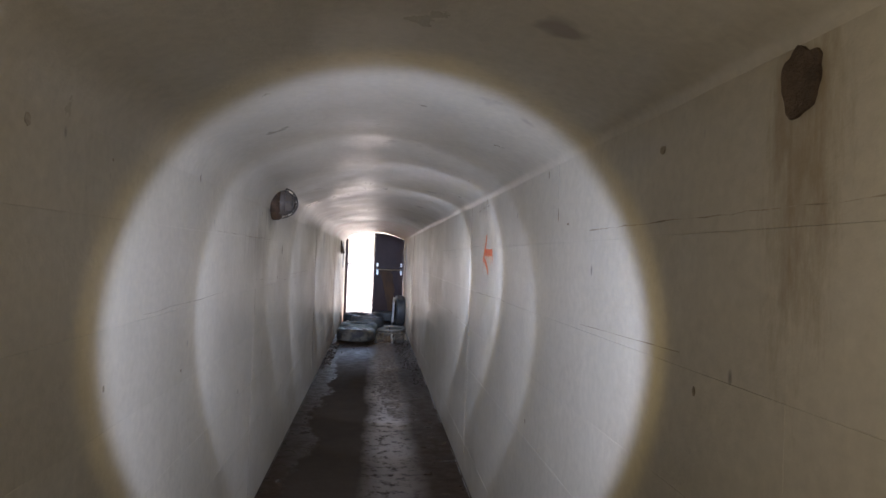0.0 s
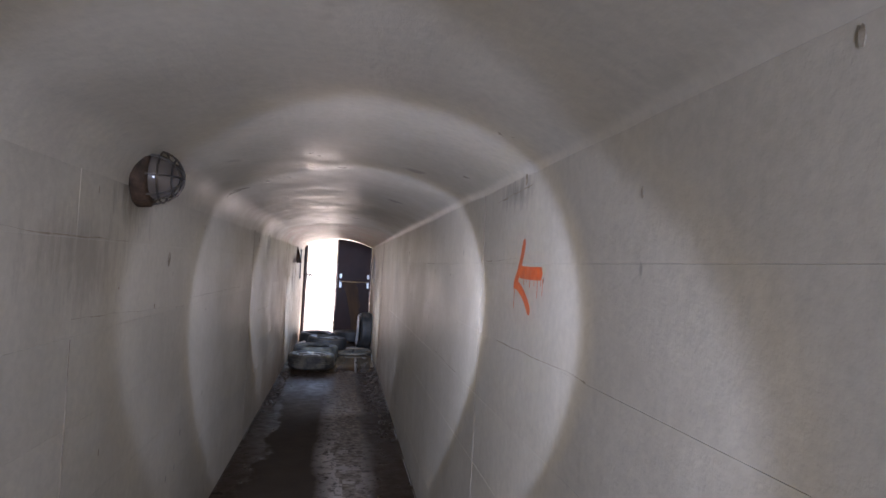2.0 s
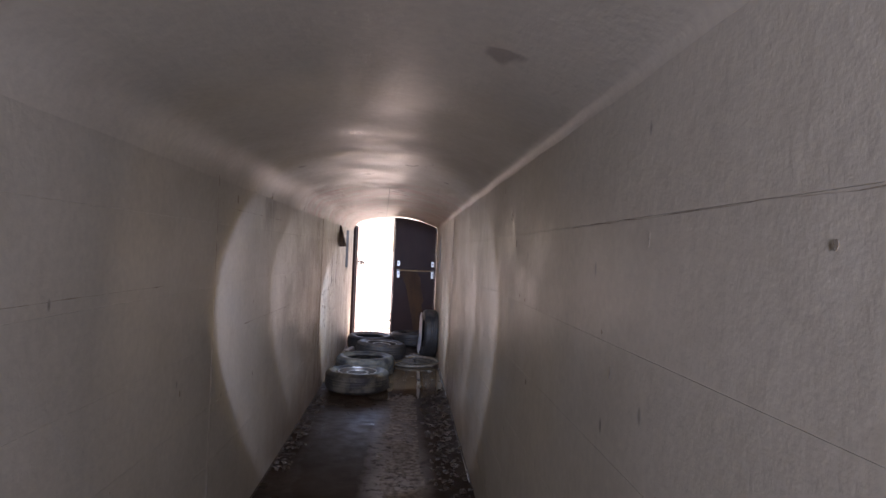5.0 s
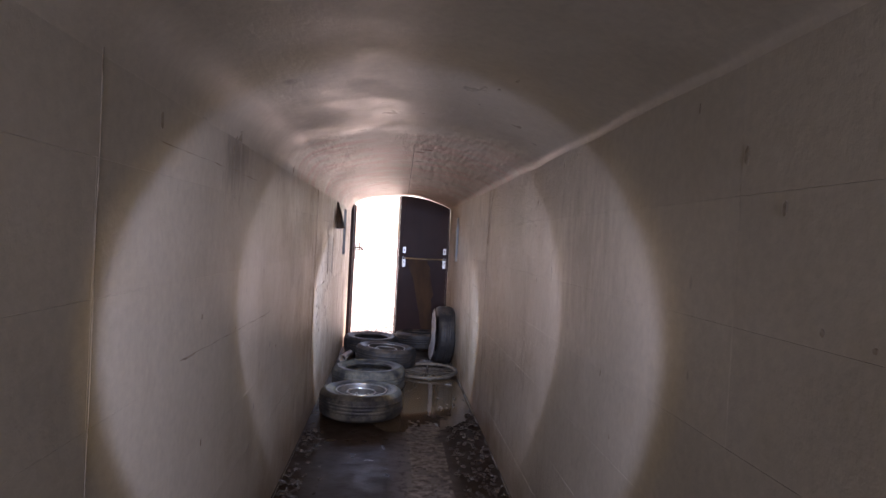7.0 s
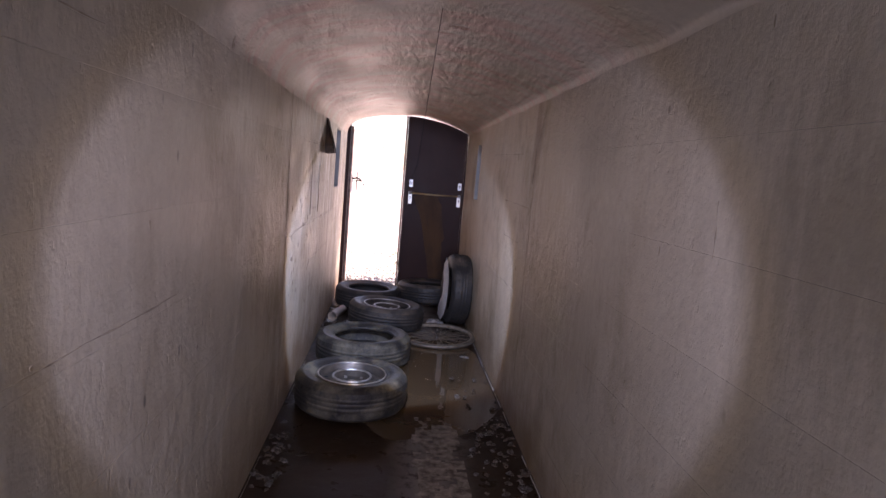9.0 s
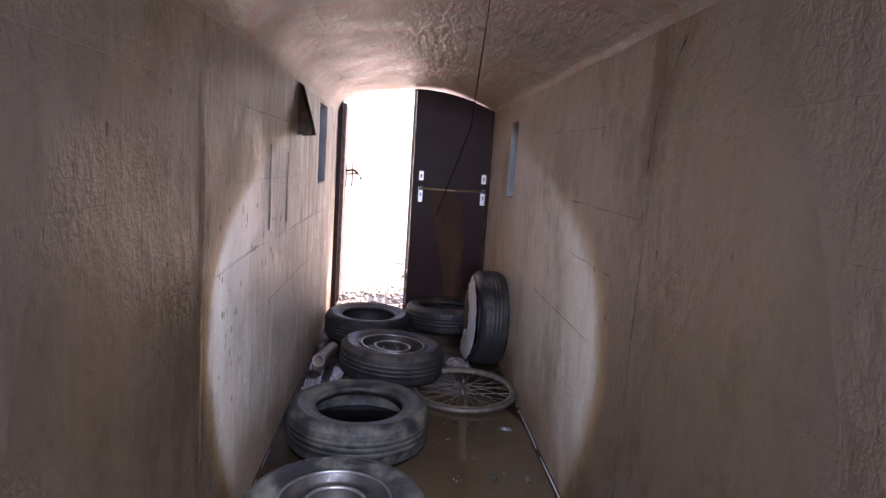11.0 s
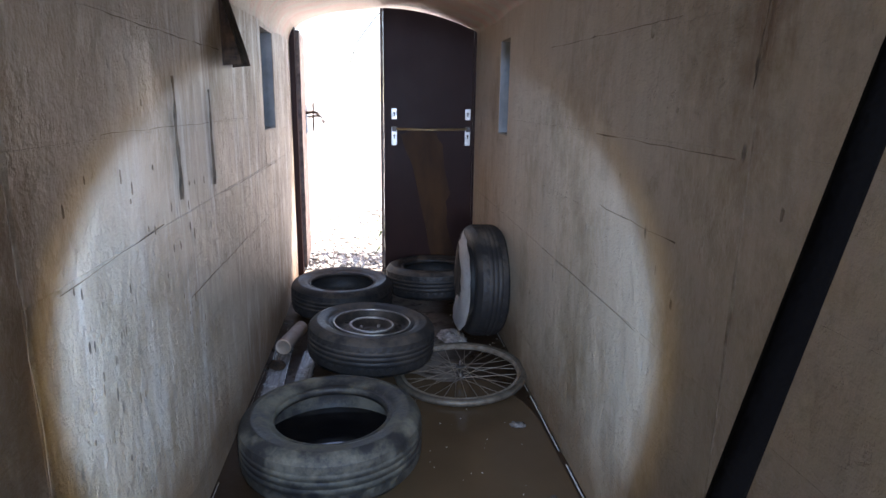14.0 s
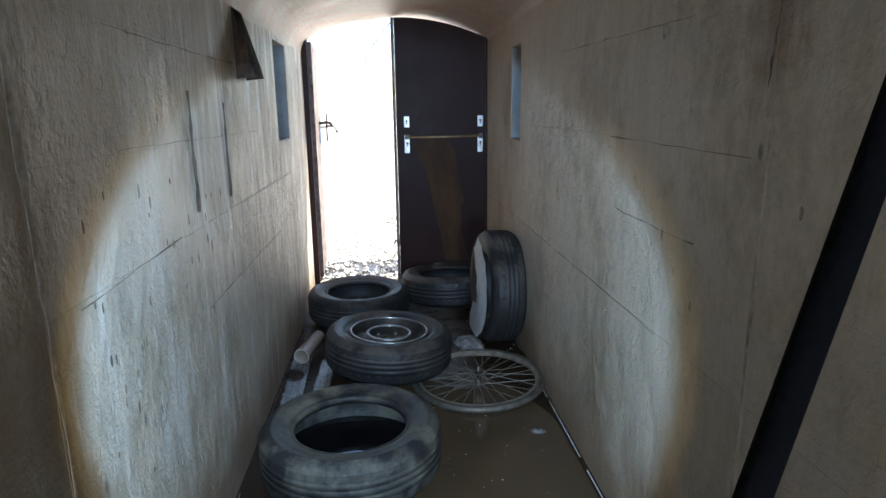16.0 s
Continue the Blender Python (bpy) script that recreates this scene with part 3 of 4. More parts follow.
part("held_water", bm, BLACK_WATER, wet, "near-black water disc that darkens the tyre's hole")
car_tyre(pose(-0.102, -1.43, 0.040, 2.5, -1.5, 130), "dusty car wheel with steel rim lying on bicycle wheel", None, True, "car_wheel")
car_tyre(pose(-0.285, -0.60, 0.012, 1, 0, 40), "dusty bare car tyre lying flat near the door")
car_tyre(pose(0.308, -0.36, 0.040, 3, 0, 200), "dark bare car tyre lying against the closed door leaf")
up = car_tyre(pose(0.422, -1.045, 0.314, 0, 92, 5), "worn car tyre standing upright against the wall")


# bag caught on the standing tyre
def bag_bm():
    bm = bmesh.new()
    rows = []
    for i in range(26):
        a = radians(95 + 190 * i / 25)
        row = []
        for j in range(9):
            r = 0.10 + 0.185 * j / 8
            bulge = 0.032 * math.sin(math.pi * (j + 1) / 10) * (0.6 + 0.4 * math.sin(math.pi * i / 25))
            n = 0.013 * noise.noise(Vector((i * 0.35, j * 0.5, 1)))
            row.append(bm.verts.new((-0.014 - 1.2 * bulge - abs(n), r * math.cos(a) + n, r * math.sin(a) + 0.5 * n)))
        rows.append(row)
    for i in range(25):
        for j in range(8):
            bm.faces.new((rows[i][j], rows[i + 1][j], rows[i + 1][j + 1], rows[i][j + 1]))
    bmesh.ops.solidify(bm, geom=list(bm.faces), thickness=0.0015)
    return bm


bag = tagged(part("plastic_bag", bag_bm(), BAG, smooth=True), "crumpled white plastic bag caught on standing tyre", "plastic bag")
bag.matrix_world = pose(0.417, -1.045, 0.318, 0, 2, 5)
bm = bmesh.new()
bmesh.ops.create_icosphere(bm, subdivisions=4, radius=1)
for v in bm.verts:
    n = noise.noise(v.co * 2.3) * 0.35 + noise.noise(v.co * 6) * 0.14
    v.co = Vector((v.co.x * 0.065 * (1 + n), v.co.y * 0.11 * (1 + n), max(0.0, 0.016 + v.co.z * 0.026 * (1 + n))))
film = tagged(part("plastic_film", bm, FILM, smooth=True), "crumpled clear plastic film on the wet floor", "litter")
film.matrix_world = pose(0.345, -1.16, 0.002, 0, 0, 15)


# ---- bicycle wheel ----
def bicycle_wheel(m):
    root = thing("bicycle_wheel", m, "dirty spoked bicycle wheel lying on the wet floor", "bicycle wheel")
    part("tyre", revolve([(0.300 + 0.017 * math.cos(a), 0.020 + 0.016 * math.sin(a)) for a in [2 * math.pi * k / 12 for k in range(12)]], 84), DIRTY_ALLOY, root, "mud-grey bicycle tyre", True)
    part("rim", revolve([(0.286, 0.008), (0.286, 0.032), (0.279, 0.034), (0.270, 0.026), (0.270, 0.014), (0.279, 0.006)], 84), SPOKE, root, "rusty alloy rim")
    hub = part("hub", revolve([(0.008, -0.012), (0.022, -0.010), (0.024, -0.004), (0.014, 0.0), (0.013, 0.04), (0.024, 0.044), (0.022, 0.052), (0.008, 0.056)], 20), RIM, root, "grimy hub", True)
    part("axle", add_tube(bmesh.new(), [(0, 0, -0.018), (0, 0.0004, 0.075)], 0.005, 8), RIM_EDGE, hub)
    for k in range(32):
        a = 2 * math.pi * k / 32
        lean = radians(28 if k % 4 < 2 else -28)
        z = 0.046 if k % 2 else -0.004
        bend = 0.012 * noise.noise(Vector((k * 1.7, 0, 0)))
        p0 = (0.021 * math.cos(a + lean * 2), 0.021 * math.sin(a + lean * 2), z)
        p2 = (0.272 * math.cos(a), 0.272 * math.sin(a), 0.02)
        mid = tuple((p0[i] + p2[i]) / 2 + (bend if i == 2 else bend * 0.6) for i in range(3))
        part("spoke", add_tube(bmesh.new(), [p0, mid, p2], 0.0017, 5), SPOKE, root)
    return root


bicycle_wheel(pose(0.325, -1.645, 0.016, 1.5, -1.5, 10))


# ---- wall fittings ----
def bulkhead_lamp(m):
    root = thing("bulkhead_lamp", m, "grimy dead bulkhead lamp with wire cage on wall", "lamp")
    base = [(0.0, 0.0), (0.072, 0.0), (0.076, 0.006), (0.074, 0.030), (0.064, 0.038), (0.058, 0.038), (0.0, 0.036)]
    part("base", revolve(base, 28, False), RUST, root, "rusted round lamp base", True)
    dome = [(0.056 * math.cos(radians(6 * k)), 0.036 + 0.062 * math.sin(radians(6 * k))) for k in range(16)]
    part("glass", revolve(dome, 28, False), LAMP_GLASS, root, "dusty glass dome", True)
    for k in range(4):
        a = math.pi * k / 4
        pts = [(0.066 * math.cos(b) * math.cos(a), 0.066 * math.cos(b) * math.sin(a), 0.034 + 0.072 * math.sin(b)) for b in [math.pi * i / 16 for i in range(17)]]
        part("cage_wire", add_tube(bmesh.new(), pts, 0.0026, 6), RIM, root)
    for b in (0.35, 0.85):
        pts = [(0.066 * math.cos(b) * math.cos(c), 0.066 * math.cos(b) * math.sin(c), 0.034 + 0.072 * math.sin(b)) for c in [2 * math.pi * i / 28 for i in range(28)]]
        part("cage_ring", add_tube(bmesh.new(), pts, 0.0026, 6, True), RIM, root)
    part("cable_gland", add_tube(bmesh.new(), [(-0.06, -0.02, 0.02), (-0.10, -0.03, 0.018), (-0.112, -0.05, 0.012)], 0.014, 8), RUST, root, "", True)
    return root


bulkhead_lamp(pose(-W - 0.002, -9.44, 1.705, 0, 90, 0) @ Matrix.Scale(1.42, 4))


def vent_hood():
    root = thing("vent_hood", pose(-W, -1.90, 1.41), "rusted sheet-metal vent hood on the wall", "vent")
    t = 0.004
    for y in (0.0, 0.16):
        bm = bmesh.new()
        f = bm.faces.new([bm.verts.new(c) for c in ((0.0, y, 0.26), (0.0, y, 0.0), (0.070, y, 0.008), (0.058, y, 0.06))])
        r = bmesh.ops.extrude_face_region(bm, geom=[f])
        for v in r["geom"]:
            if isinstance(v, bmesh.types.BMVert):
                v.co.y += t
        part("cheek", bm, RUST, root)
    bm = bmesh.new()
    f = bm.faces.new([bm.verts.new(c) for c in ((0.0, 0.004, 0.26), (0.058, 0.004, 0.06), (0.070, 0.004, 0.008), (0.070, 0.16, 0.008), (0.058, 0.16, 0.06), (0.0, 0.16, 0.26))][:6])
    bm.faces.remove(f)
    vs = list(bm.verts)
    for quad in ((0, 1, 4, 5), (1, 2, 3, 4)):
        bm.faces.new([vs[q] for q in quad])
    bmesh.ops.solidify(bm, geom=list(bm.faces), thickness=0.003)
    part("sloping_plate", bm, RUST, root, "pitted rusty plate")
    return root


vent_hood()

# ---- paint and damage on the walls ----
def stroke(points, widths, x, side, seed=0.0, ragged=0.25, thick=0.0012):
    """A brushed band on a wall plane: points are (y, z)."""
    bm = bmesh.new()
    pairs = []
    n = len(points)
    for i in range(n):
        a, b = Vector(points[max(0, i - 1)]), Vector(points[min(n - 1, i + 1)])
        d = (b - a).normalized()
        nrm = Vector((-d.y, d.x))
        w = widths if isinstance(widths, (int, float)) else widths[i]
        w1 = w / 2 * (1 + ragged * noise.noise(Vector((i * 0.9, seed, 1))))
        w2 = w / 2 * (1 + ragged * noise.noise(Vector((i * 0.9, seed, 7))))
        p = Vector(points[i])
        pairs.append([p + nrm * w1, p - nrm * w2])
    low = [[bm.verts.new((x, q.x, q.y)) for q in pr] for pr in pairs]
    for i in range(n - 1):
        bm.faces.new((low[i][0], low[i][1], low[i + 1][1], low[i + 1][0]))
    r = bmesh.ops.extrude_face_region(bm, geom=list(bm.faces))
    for v in r["geom"]:
        if isinstance(v, bmesh.types.BMVert):
            v.co.x -= side * thick
    return bm


def curve(a, b, bow, n=44):
    a, b = Vector(a), Vector(b)
    d = b - a
    nrm = Vector((-d.y, d.x)).normalized()
    return [tuple(a + d * (i / n) + nrm * bow * 4 * (i / n) * (1 - i / n)) for i in range(n + 1)]


def taper(n, w, end):
    """Widths of a sprayed stroke with rounded ends, the ends end metres long as a share of the stroke."""
    return [w * math.sqrt(max(0.02, 1 - (1 - min(1.0, min(i, n - i) / (end * n))) ** 2)) for i in range(n + 1)]


arrow = thing("painted_arrow", pose(W, -9.94, 1.43), "orange spray-painted arrow dripping on the wall", "graffiti")
back_to = arrow.matrix_world.inverted()


def arrow_part(name, points, widths, seed):
    bm = stroke(points, widths, W - 0.0005 - 0.0005 * int(seed) * (len(points) > 4), 1, seed, 0.16, 0.0003)
    bm.transform(back_to)
    part(name, bm, ORANGE, arrow)


arrow_part("shaft", curve((-9.852, 1.446), (-10.072, 1.444), 0.002), taper(44, 0.038, 0.06), 1)
arrow_part("upper_stroke", curve((-9.896, 1.547), (-9.797, 1.394), -0.012), taper(44, 0.030, 0.12), 2)
arrow_part("lower_stroke", curve((-9.797, 1.410), (-9.974, 1.324), -0.018), taper(44, 0.029, 0.10), 3)
for k, (y, z, n) in enumerate(((-9.803, 1.392, 0.06), (-9.90, 1.430, 0.022), (-9.925, 1.430, 0.014), (-9.96, 1.430, 0.028), (-10.0, 1.429, 0.022), (-10.03, 1.429, 0.055), (-10.06, 1.429, 0.02), (-10.075, 1.429, 0.045))):
    arrow_part("drip", [(y, z), (y, z - n / 2), (y + 0.001, z - n)], [0.006, 0.003, 0.004], k)


def crack(side, y0, z0, y1, z1, w=0.006, seed=0):
    n = max(8, int(abs(y1 - y0) + abs(z1 - z0)) * 18 + 8)
    pts, ws = [], []
    for i in range(n + 1):
        f = i / n
        j = 0.005 * noise.noise(Vector((f * 9, seed, 0))) + 0.003 * noise.noise(Vector((f * 40, seed, 2)))
        vertical = abs(z1 - z0) > abs(y1 - y0)
        pts.append((y0 + (y1 - y0) * f + (j if vertical else 0), z0 + (z1 - z0) * f + (0 if vertical else j)))
        ws.append(max(0.0004, w * (0.25 + 1.0 * noise.noise(Vector((f * 14, seed, 4))))))
    return stroke(pts, ws, side * (W - 0.001), side, seed)


CRACKS = (
    (1, -2.45, 1.200, -3.22, 1.190, 0.008), (1, -2.52, 0.985, -3.02, 0.977, 0.005), (1, -1.9, 0.70, -2.85, 0.697, 0.004), (1, -1.88, 1.50, -2.95, 1.485, 0.004),
    (1, -3.27, 1.50, -3.25, 1.32, 0.016), (1, -3.42, 1.70, -3.27, 1.50, 0.013), (1, -11.55, 1.502, -12.65, 1.503, 0.006), (1, -11.5, 1.223, -12.1, 1.234, 0.006),
    (1, -9.6, 1.205, -10.4, 1.213, 0.005), (1, -9.4, 1.480, -9.81, 1.487, 0.005), (1, -9.54, 1.69, -9.95, 1.705, 0.006), (1, -11.23, 1.74, -11.24, 1.62, 0.006),
    (1, -5.15, 1.33, -5.16, 1.20, 0.006), (1, -8.2, 0.98, -8.9, 0.97, 0.005), (1, -7.6, 1.47, -8.7, 1.47, 0.004),
    (-1, -3.05, 1.461, -1.95, 1.463, 0.007), (-1, -3.24, 0.946, -2.68, 0.965, 0.006), (-1, -2.0, 0.955, -0.75, 0.948, 0.005), (-1, -6.1, 0.99, -4.9, 0.98, 0.008),
    (-1, -6.4, 1.550, -5.3, 1.552, 0.006), (-1, -8.6, 1.240, -7.15, 1.239, 0.005), (-1, -10.75, 1.483, -9.5, 1.477, 0.006), (-1, -9.9, 1.255, -8.7, 1.21, 0.005),
    (-1, -3.0, 1.215, -1.55, 1.210, 0.003), (-1, -2.5, 0.705, -1.2, 0.700, 0.004), (-1, -11.5, 1.22, -10.6, 1.225, 0.004),
)
for k, c in enumerate(CRACKS):
    tagged(part("wall_crack", crack(c[0], c[1], c[2], c[3], c[4], c[5], k * 1.7), CRACK_DARK if c[1] > -4 else CRACK, wall_parts[c[0]]))
for k, (y, z0, z1) in enumerate(((-2.51, 1.35, 1.005), (-2.135, 1.32, 1.00))):
    part("dark_run", stroke([(y + 0.004 * math.sin(i), z0 + (z1 - z0) * i / 10) for i in range(11)], [0.010 + 0.012 * (i % 3 == 0) + 0.002 * i for i in range(11)], -(W - 0.001), -1, k), CRACK_DARK, wall_parts[-1], "dark water run")
for side, y, zt in ((-1, -3.355, 1.74), (1, -9.335, 1.74), (-1, -9.9, 1.2), (1, -3.27, 1.28), (-1, -6.6, 1.70)):
    part("pour_seam", crack(side, y, zt, y + 0.01, 0.02, (0.030 if side < 0 else 0.016) if y > -4 else 0.006, y), SEAM, wall_parts[side], "rough vertical pour seam")


def blot(side, y, z, ry, rz, seed, depth=0.0015, n=26):
    bm = bmesh.new()
    ring = []
    for i in range(n):
        a = 2 * math.pi * i / n
        k = 1 + 0.35 * noise.noise(Vector((math.cos(a) * 1.6, math.sin(a) * 1.6, seed)))
        ring.append(bm.verts.new((side * (W - 0.0008), y + ry * k * math.cos(a), z + rz * k * math.sin(a))))
    f = bm.faces.new(ring)
    r = bmesh.ops.extrude_face_region(bm, geom=[f])
    for v in r["geom"]:
        if isinstance(v, bmesh.types.BMVert):
            v.co.x -= side * depth
    return bm


# broken-out hole drawn as a raised rusty patch, its inner shade in the colour
part("spalled_patch", blot(1, -12.44, 1.69, 0.042, 0.048, 3, 0.006), SPALL, wall_parts[1], "raised dark patch painted for a hole in the concrete")
rng = random.Random(4)
MARKS = [(1, -11.24, 1.565, 0.005, 0.022), (1, -11.11, 1.72, 0.005, 0.012), (1, -11.35, 1.53, 0.012, 0.004), (1, -12.0, 1.66, 0.012, 0.010), (1, -6.62, 1.55, 0.007, 0.020), (1, -6.75, 1.44, 0.006, 0.014), (1, -9.88, 1.73, 0.010, 0.018),
         (1, -2.8, 1.47, 0.012, 0.02), (-1, -5.05, 1.71, 0.010, 0.014), (-1, -12.1, 1.63, 0.010, 0.012), (-1, -11.0, 1.66, 0.008, 0.013), (-1, -9.1, 1.68, 0.012, 0.016), (-1, -9.0, 1.42, 0.02, 0.03), (-1, -6.3, 1.60, 0.01, 0.022)]
for k in range(70):
    s = rng.choice((-1, 1))
    MARKS.append((s, rng.uniform(-13.2, -1.2), rng.uniform(0.35, 1.7), rng.uniform(0.0025, 0.006), rng.uniform(0.004, 0.014)))
for k in range(46):
    MARKS.append((-1, rng.uniform(-3.2, -2.2), rng.uniform(0.45, 1.15), rng.uniform(0.002, 0.0045), rng.uniform(0.005, 0.016)))
for k, (s, y, z, ry, rz) in enumerate(MARKS):
    part("wall_mark", blot(s, y, z, ry, rz, k * 2.3, 0.001, 12), CRACK_DARK if k >= 84 else CRACK, wall_parts[s])

# ---- painted edge glints, litter and boards on the floor ----
# pale strips painted for door light glinting in the wet wall feet
for side in (-1, 1):
    bm = bmesh.new()
    y = -13.0
    k = 0
    while y < -0.9:
        step = rng.uniform(0.15, 0.6)
        if rng.random() < 0.82:
            w = rng.uniform(0.0007, 0.0022)
            pts = [(side * (W - 0.012 - 0.004 * noise.noise(Vector((q, side, 0)))), q, 0.006) for q in np.linspace(y, y + step, 6)]
            top = [(bm.verts.new((p[0] - w, p[1], 0.0075)), bm.verts.new((p[0] + w, p[1], 0.0095))) for p in map(Vector, pts)]
            for a, b in zip(top, top[1:]):
                bm.faces.new((a[0], a[1], b[1], b[0]))
        y += step + rng.uniform(0.0, 0.1)
    g = tagged(part("edge_crust", bm, LITTER_GLINT), "thin pale strip painted for the glint along the wall foot", "crust", kind="stuff")


def heap(name, spots, material, label, size, n, seed, flat=0.45):
    r = random.Random(seed)
    bm = bmesh.new()
    for k in range(n):
        xa, xb, ya, yb = r.choice(spots)
        s = r.uniform(*size)
        m = pose(r.uniform(xa, xb), r.uniform(ya, yb), s * 0.30 + 0.002, r.uniform(-20, 20), r.uniform(-20, 20), r.uniform(0, 360)) @ Matrix.Diagonal((s, s * r.uniform(0.5, 1), s * flat, 1))
        q = bmesh.ops.create_icosphere(bm, subdivisions=1, radius=0.5, matrix=m)
        for v in q["verts"]:
            v.co += Vector((r.uniform(-1, 1), r.uniform(-1, 1), r.uniform(-1, 1))) * s * 0.09
    return tagged(part(name, bm, material), label, "debris", kind="stuff")


heap("wet_debris", [(0.36, 0.60, -5.6, -2.6), (0.46, 0.61, -6.6, -3.2), (-0.61, -0.5, -5.4, -3.5)], MUD, "wet black leaf and mud debris along the wall", (0.012, 0.05), 420, 2, 0.35)
heap("shiny_debris", [(0.38, 0.60, -1.35, -0.75), (0.40, 0.60, -5.0, -3.0), (-0.60, -0.52, -1.9, -0.9), (0.05, 0.5, -2.1, -1.85), (0.1, 0.5, -2.7, -2.2)], LITTER_GLINT, "small pale wet fragments scattered on the floor", (0.004, 0.014), 240, 3, 0.3)
heap("threshold_rubble", [(-0.58, 0.0, -0.24, -0.04), (-0.55, 0.1, -0.15, -0.03)], MUD, "dark wet rubble before the threshold", (0.015, 0.06), 130, 5, 0.7)

for xa, w, ya, yb, rz in ((-0.53, 0.09, -1.95, -1.25, 2), (-0.425, 0.075, -1.98, -1.32, -1.5)):
    bm = block((-w / 2, 0, 0), (w / 2, yb - ya, 0.022), 0.003)
    b = tagged(part("board", bm, BOARD), "soaked grey timber board lying on the floor", "board", "boards on the floor")
    b.matrix_world = pose(xa, ya, 0.006, 0, 0, rz)
pipe = revolve([(0.036, 0.0), (0.040, 0.0), (0.041, 0.006), (0.038, 0.012), (0.037, 0.26), (0.031, 0.262), (0.031, 0.01)], 28)
p = tagged(part("clay_pipe", pipe, CLAY, smooth=True), "broken pinkish clay pipe piece by the wall", "pipe")
p.matrix_world = pose(-0.545, -1.36, 0.068, -88, 0, -14)
bm = bmesh.new()
bmesh.ops.create_icosphere(bm, subdivisions=3, radius=1)
for v in bm.verts:
    n = 0.3 * noise.noise(v.co * 2.5)
    v.co = Vector((v.co.x * 0.04 * (1 + n), v.co.y * 0.055 * (1 + n), max(0, 0.022 + v.co.z * 0.025 * (1 + n))))
c = tagged(part("crushed_can", bm, RUST, smooth=True), "crushed rusty can by the wall", "can")
c.matrix_world = pose(-0.555, -1.50, 0.004, 0, 0, 20)
bm = bmesh.new()
bmesh.ops.create_icosphere(bm, subdivisions=3, radius=1)
for v in bm.verts:
    n = 0.5 * noise.noise(v.co * 3)
    v.co = Vector((v.co.x * 0.03 * (1 + n), v.co.y * 0.02 * (1 + n), max(0, 0.008 + v.co.z * 0.012 * (1 + n))))
c = tagged(part("wet_paper", bm, BOARD, smooth=True), "crumpled wet paper scrap on the floor", "litter")
c.matrix_world = pose(0.50, -2.12, 0.003)

# pale scum in an uneven band beside the middle of the floor, the door's reflection put into its tone
bm = bmesh.new()
cells = {}
step = 0.022
for j in range(int(4.7 / step)):
    y = -7.95 + j * step
    lo = 0.07 + 0.10 * noise.noise(Vector((y * 1.1, 2, 0))) + 0.05 * noise.noise(Vector((y * 4, 5, 0)))
    hi = 0.31 + 0.08 * noise.noise(Vector((y * 1.3, 9, 0))) + 0.04 * noise.noise(Vector((y * 5, 1, 0)))
    if y < -7.0:
        lo += 0.16 * (-7.0 - y)
    for i in range(24):
        x = -0.10 + i * step
        if lo < x < hi and noise.noise(Vector((x * 7, y * 5, 3))) + 0.6 * noise.noise(Vector((x * 22, y * 18, 6))) > -0.22:
            quad = []
            for a, b in ((i, j), (i + 1, j), (i + 1, j + 1), (i, j + 1)):
                if (a, b) not in cells:
                    px, py = -0.10 + a * step, -7.95 + b * step
                    cells[(a, b)] = bm.verts.new((px + 0.009 * noise.noise(Vector((px * 31, py * 31, 1))), py + 0.009 * noise.noise(Vector((px * 31, py * 31, 8))), 0.0085 + 0.002 * noise.noise(Vector((px * 12, py * 12, 4)))))
                quad.append(cells[(a, b)])
            bm.faces.new(quad)
tagged(part("floor_scum", bm, SCUM, smooth=True), "pale scum patches with the door's reflection painted in", "scum", kind="stuff")

# shallow water before the tyres
bm = bmesh.new()
ring = []
for i in range(60):
    a = 2 * math.pi * i / 60
    k = 1 + 0.18 * noise.noise(Vector((math.cos(a) * 2, math.sin(a) * 2, 8)))
    ring.append(bm.verts.new((max(-0.6, min(0.60, 0.12 + 0.58 * k * math.cos(a))), -2.55 + 0.95 * k * math.sin(a), 0.0075)))
bm.faces.new(ring)
tagged(part("water_puddle", bm, WATER), "shallow brown puddle on the passage floor", "water", kind="structure")

# ---- the walker's strap at the end, shrunk towards the lens to fit the camera's view ----
# the upper run to the vault is made up to hold it
strap_line = [(0.0217, -4.3029, 1.893), (-0.0013, -4.3149, 1.6285), (-0.02325, -4.3229, 1.364), (-0.0385, -4.32375, 1.31625), (-0.04685, -4.32465, 1.29195), (-0.05175, -4.326, 1.2766), (-0.055, -4.3269, 1.26625), (-0.056, -4.3271, 1.2625)]
tagged(part("hanging_cord", add_tube(bmesh.new(), strap_line, 0.0006, 12), STRAP, smooth=True), "walker's black strap as a thread fitted to the camera's view", "cord")


# ---- outside ----
tagged(part("ground", block((-400, 0.061, -0.4), (400, 800, 0.07)), SOIL), "sunlit dry stony ground outside the door", "ground", kind="structure")
# dark slab added so the gravel's gaps stay dark against the overexposed ground
tagged(part("threshold_soil", block((-1.6, 0.062, 0.0), (1.2, 0.62, 0.074)), MUD), "dark slab added under the gravel by the door", "ground", kind="structure")
r9 = random.Random(9)
bm = bmesh.new()
for k in range(1700):
    s = r9.uniform(0.015, 0.05)
    m = pose(r9.uniform(-1.2, 0.7), 0.09 + 2.6 * r9.random() ** 1.5, 0.074 + s * 0.2, r9.uniform(-30, 30), r9.uniform(-30, 30), r9.uniform(0, 360)) @ Matrix.Diagonal((s, s * r9.uniform(0.6, 1), s * 0.6, 1))
    bmesh.ops.create_icosphere(bm, subdivisions=1, radius=0.5, matrix=m)
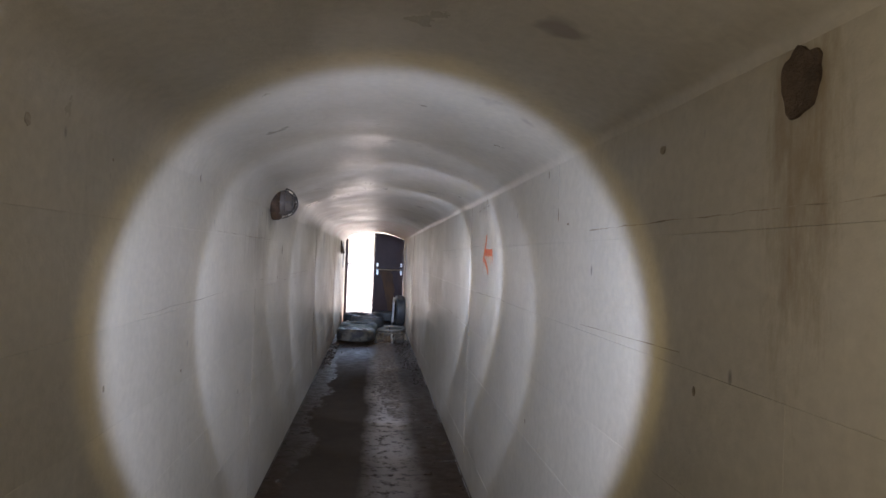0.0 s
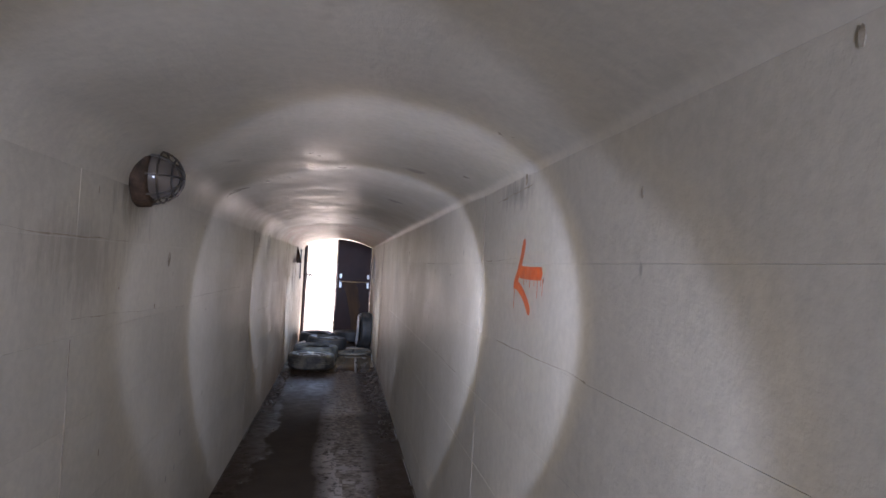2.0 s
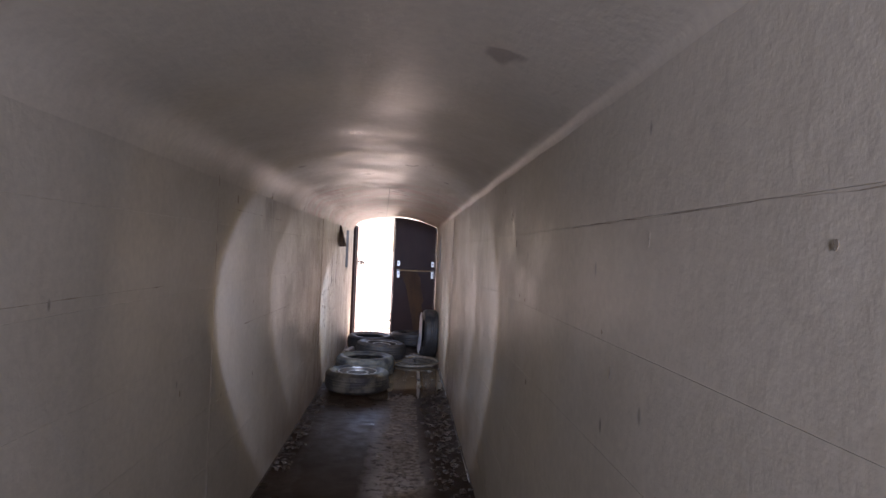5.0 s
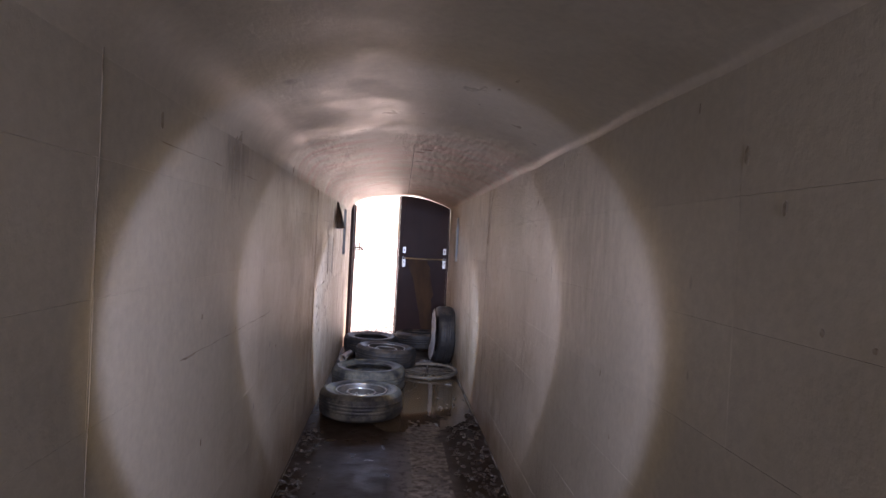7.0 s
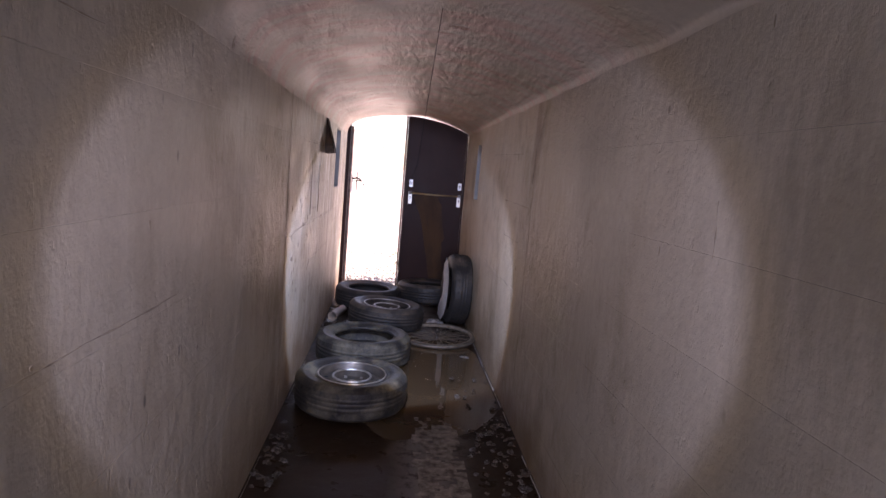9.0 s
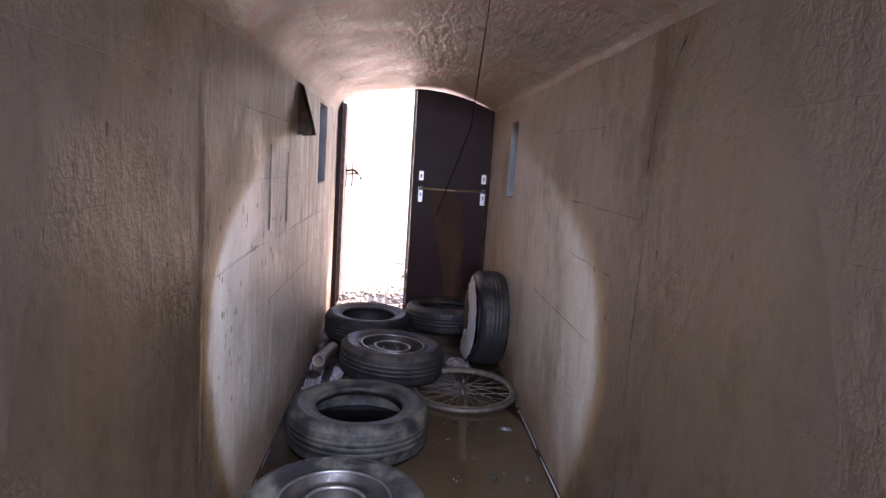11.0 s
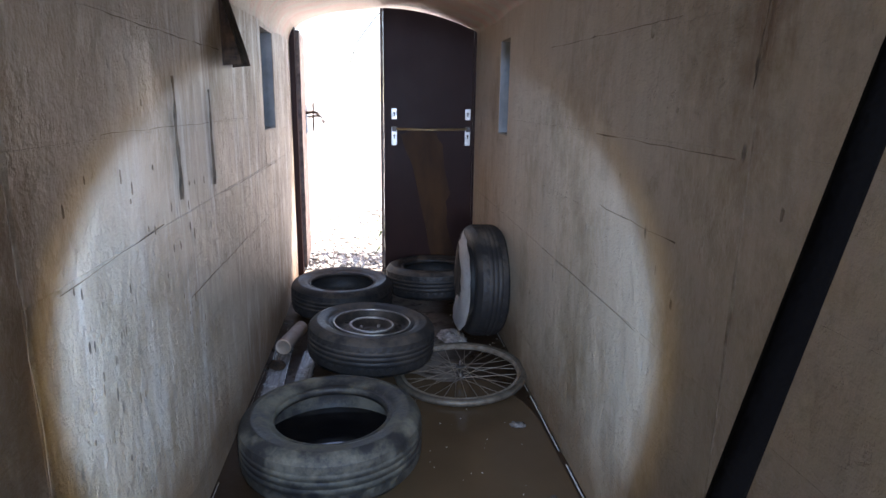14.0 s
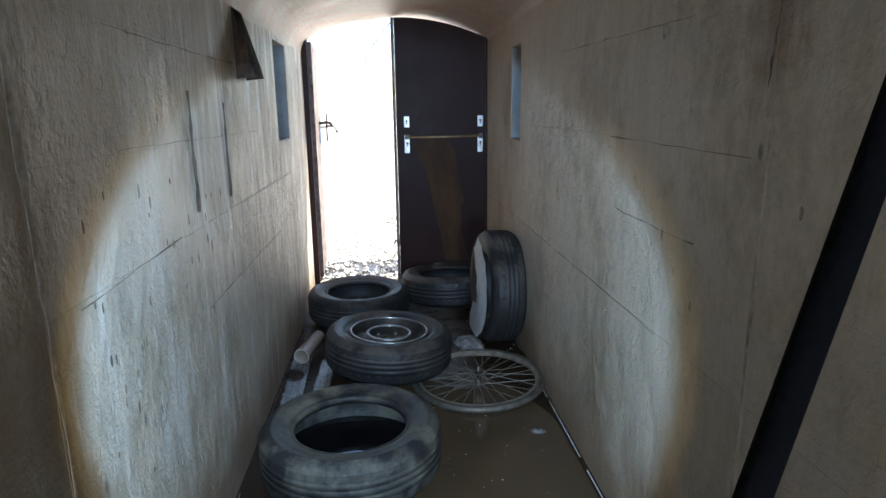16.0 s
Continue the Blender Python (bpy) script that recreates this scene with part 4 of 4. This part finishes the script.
tagged(part("gravel", bm, GRAVEL), "loose pale gravel outside the threshold", "gravel", kind="stuff")

weed = thing("weed", pose(0.02, 0.30, 0.07), "small green weed beside the door leaf", "plant")
for k in range(14):
    a, l = r9.uniform(0, 360), r9.uniform(0.10, 0.20)
    z = r9.uniform(0.05, 0.45)
    bm = bmesh.new()
    pts = [(l * f, 0, 0.05 * f - 0.12 * f * f) for f in (0, 0.25, 0.5, 0.75, 1)]
    vs = [(bm.verts.new((p[0], -w, p[2])), bm.verts.new((p[0], w, p[2] + 0.002))) for p, w in zip(pts, (0.003, 0.010, 0.013, 0.009, 0.001))]
    for u, v in zip(vs, vs[1:]):
        bm.faces.new((u[0], u[1], v[1], v[0]))
    bm.transform(pose(-0.03, 0, z, 0, -20, a))
    part("leaf", bm, LEAF, weed)
part("stem", add_tube(bmesh.new(), [(-0.03, 0, 0), (-0.035, 0, 0.25), (-0.03, 0.01, 0.48)], 0.004, 6), LEAF, weed)

wire = tagged(part("overhead_wire", add_tube(bmesh.new(), [(-0.28, 0.9, 0.0 + 1.55), (-0.20, 0.85, 1.75), (-0.05, 0.75, 1.93), (0.2, 0.31, 2.10)], 0.004, 6), BLACK), "thin wire drooping from the outer wall", "wire")

# ---- cast panels of the walls, last ----
COURSES = (0.0, 0.21, 0.455, 0.70, 0.958, 1.206, 1.472, SPRING)
panel_cache = {}


def panel(side, y0, y1, z0, z1):
    key = (side, round(y1 - y0, 3), round(z1 - z0, 3))
    if key not in panel_cache:
        hy, hz = (y1 - y0) / 2 - 0.0001, (z1 - z0) / 2 - 0.0001
        bm = block((-0.012, -hy, -hz), (0.012, hy, hz))
        bmesh.ops.bevel(bm, geom=[e for e in bm.edges], offset=0.0006, segments=1, affect="EDGES")
        panel_cache[key] = mesh_of("cast_panel", bm, WALL)
    ob = new("cast_panel", panel_cache[key])
    ob.parent = wall_parts[side]
    ob.location = (side * (W + 0.012 + rng.uniform(0, 0.0015)), (y0 + y1) / 2, (z0 + z1) / 2)


for side in (-1, 1):
    ny0, ny1, nz0, nz1 = NICHES[side]
    joints = [BACK, -12.42, -9.335 if side > 0 else -9.9, -6.6, -3.355 if side < 0 else -3.27, 0.0]
    for c0, c1 in zip(COURSES, COURSES[1:]):
        for j0, j1 in zip(joints, joints[1:]):
            if j1 == 0.0 and c1 > nz0 and c0 < nz1:
                panel(side, j0, ny0, c0, c1)
                panel(side, ny1, j1, c0, c1)
                if c0 < nz0:
                    panel(side, ny0, ny1, c0, nz0)
                if c1 > nz1:
                    panel(side, ny0, ny1, nz1, c1)
            else:
                panel(side, j0, j1, c0, c1)
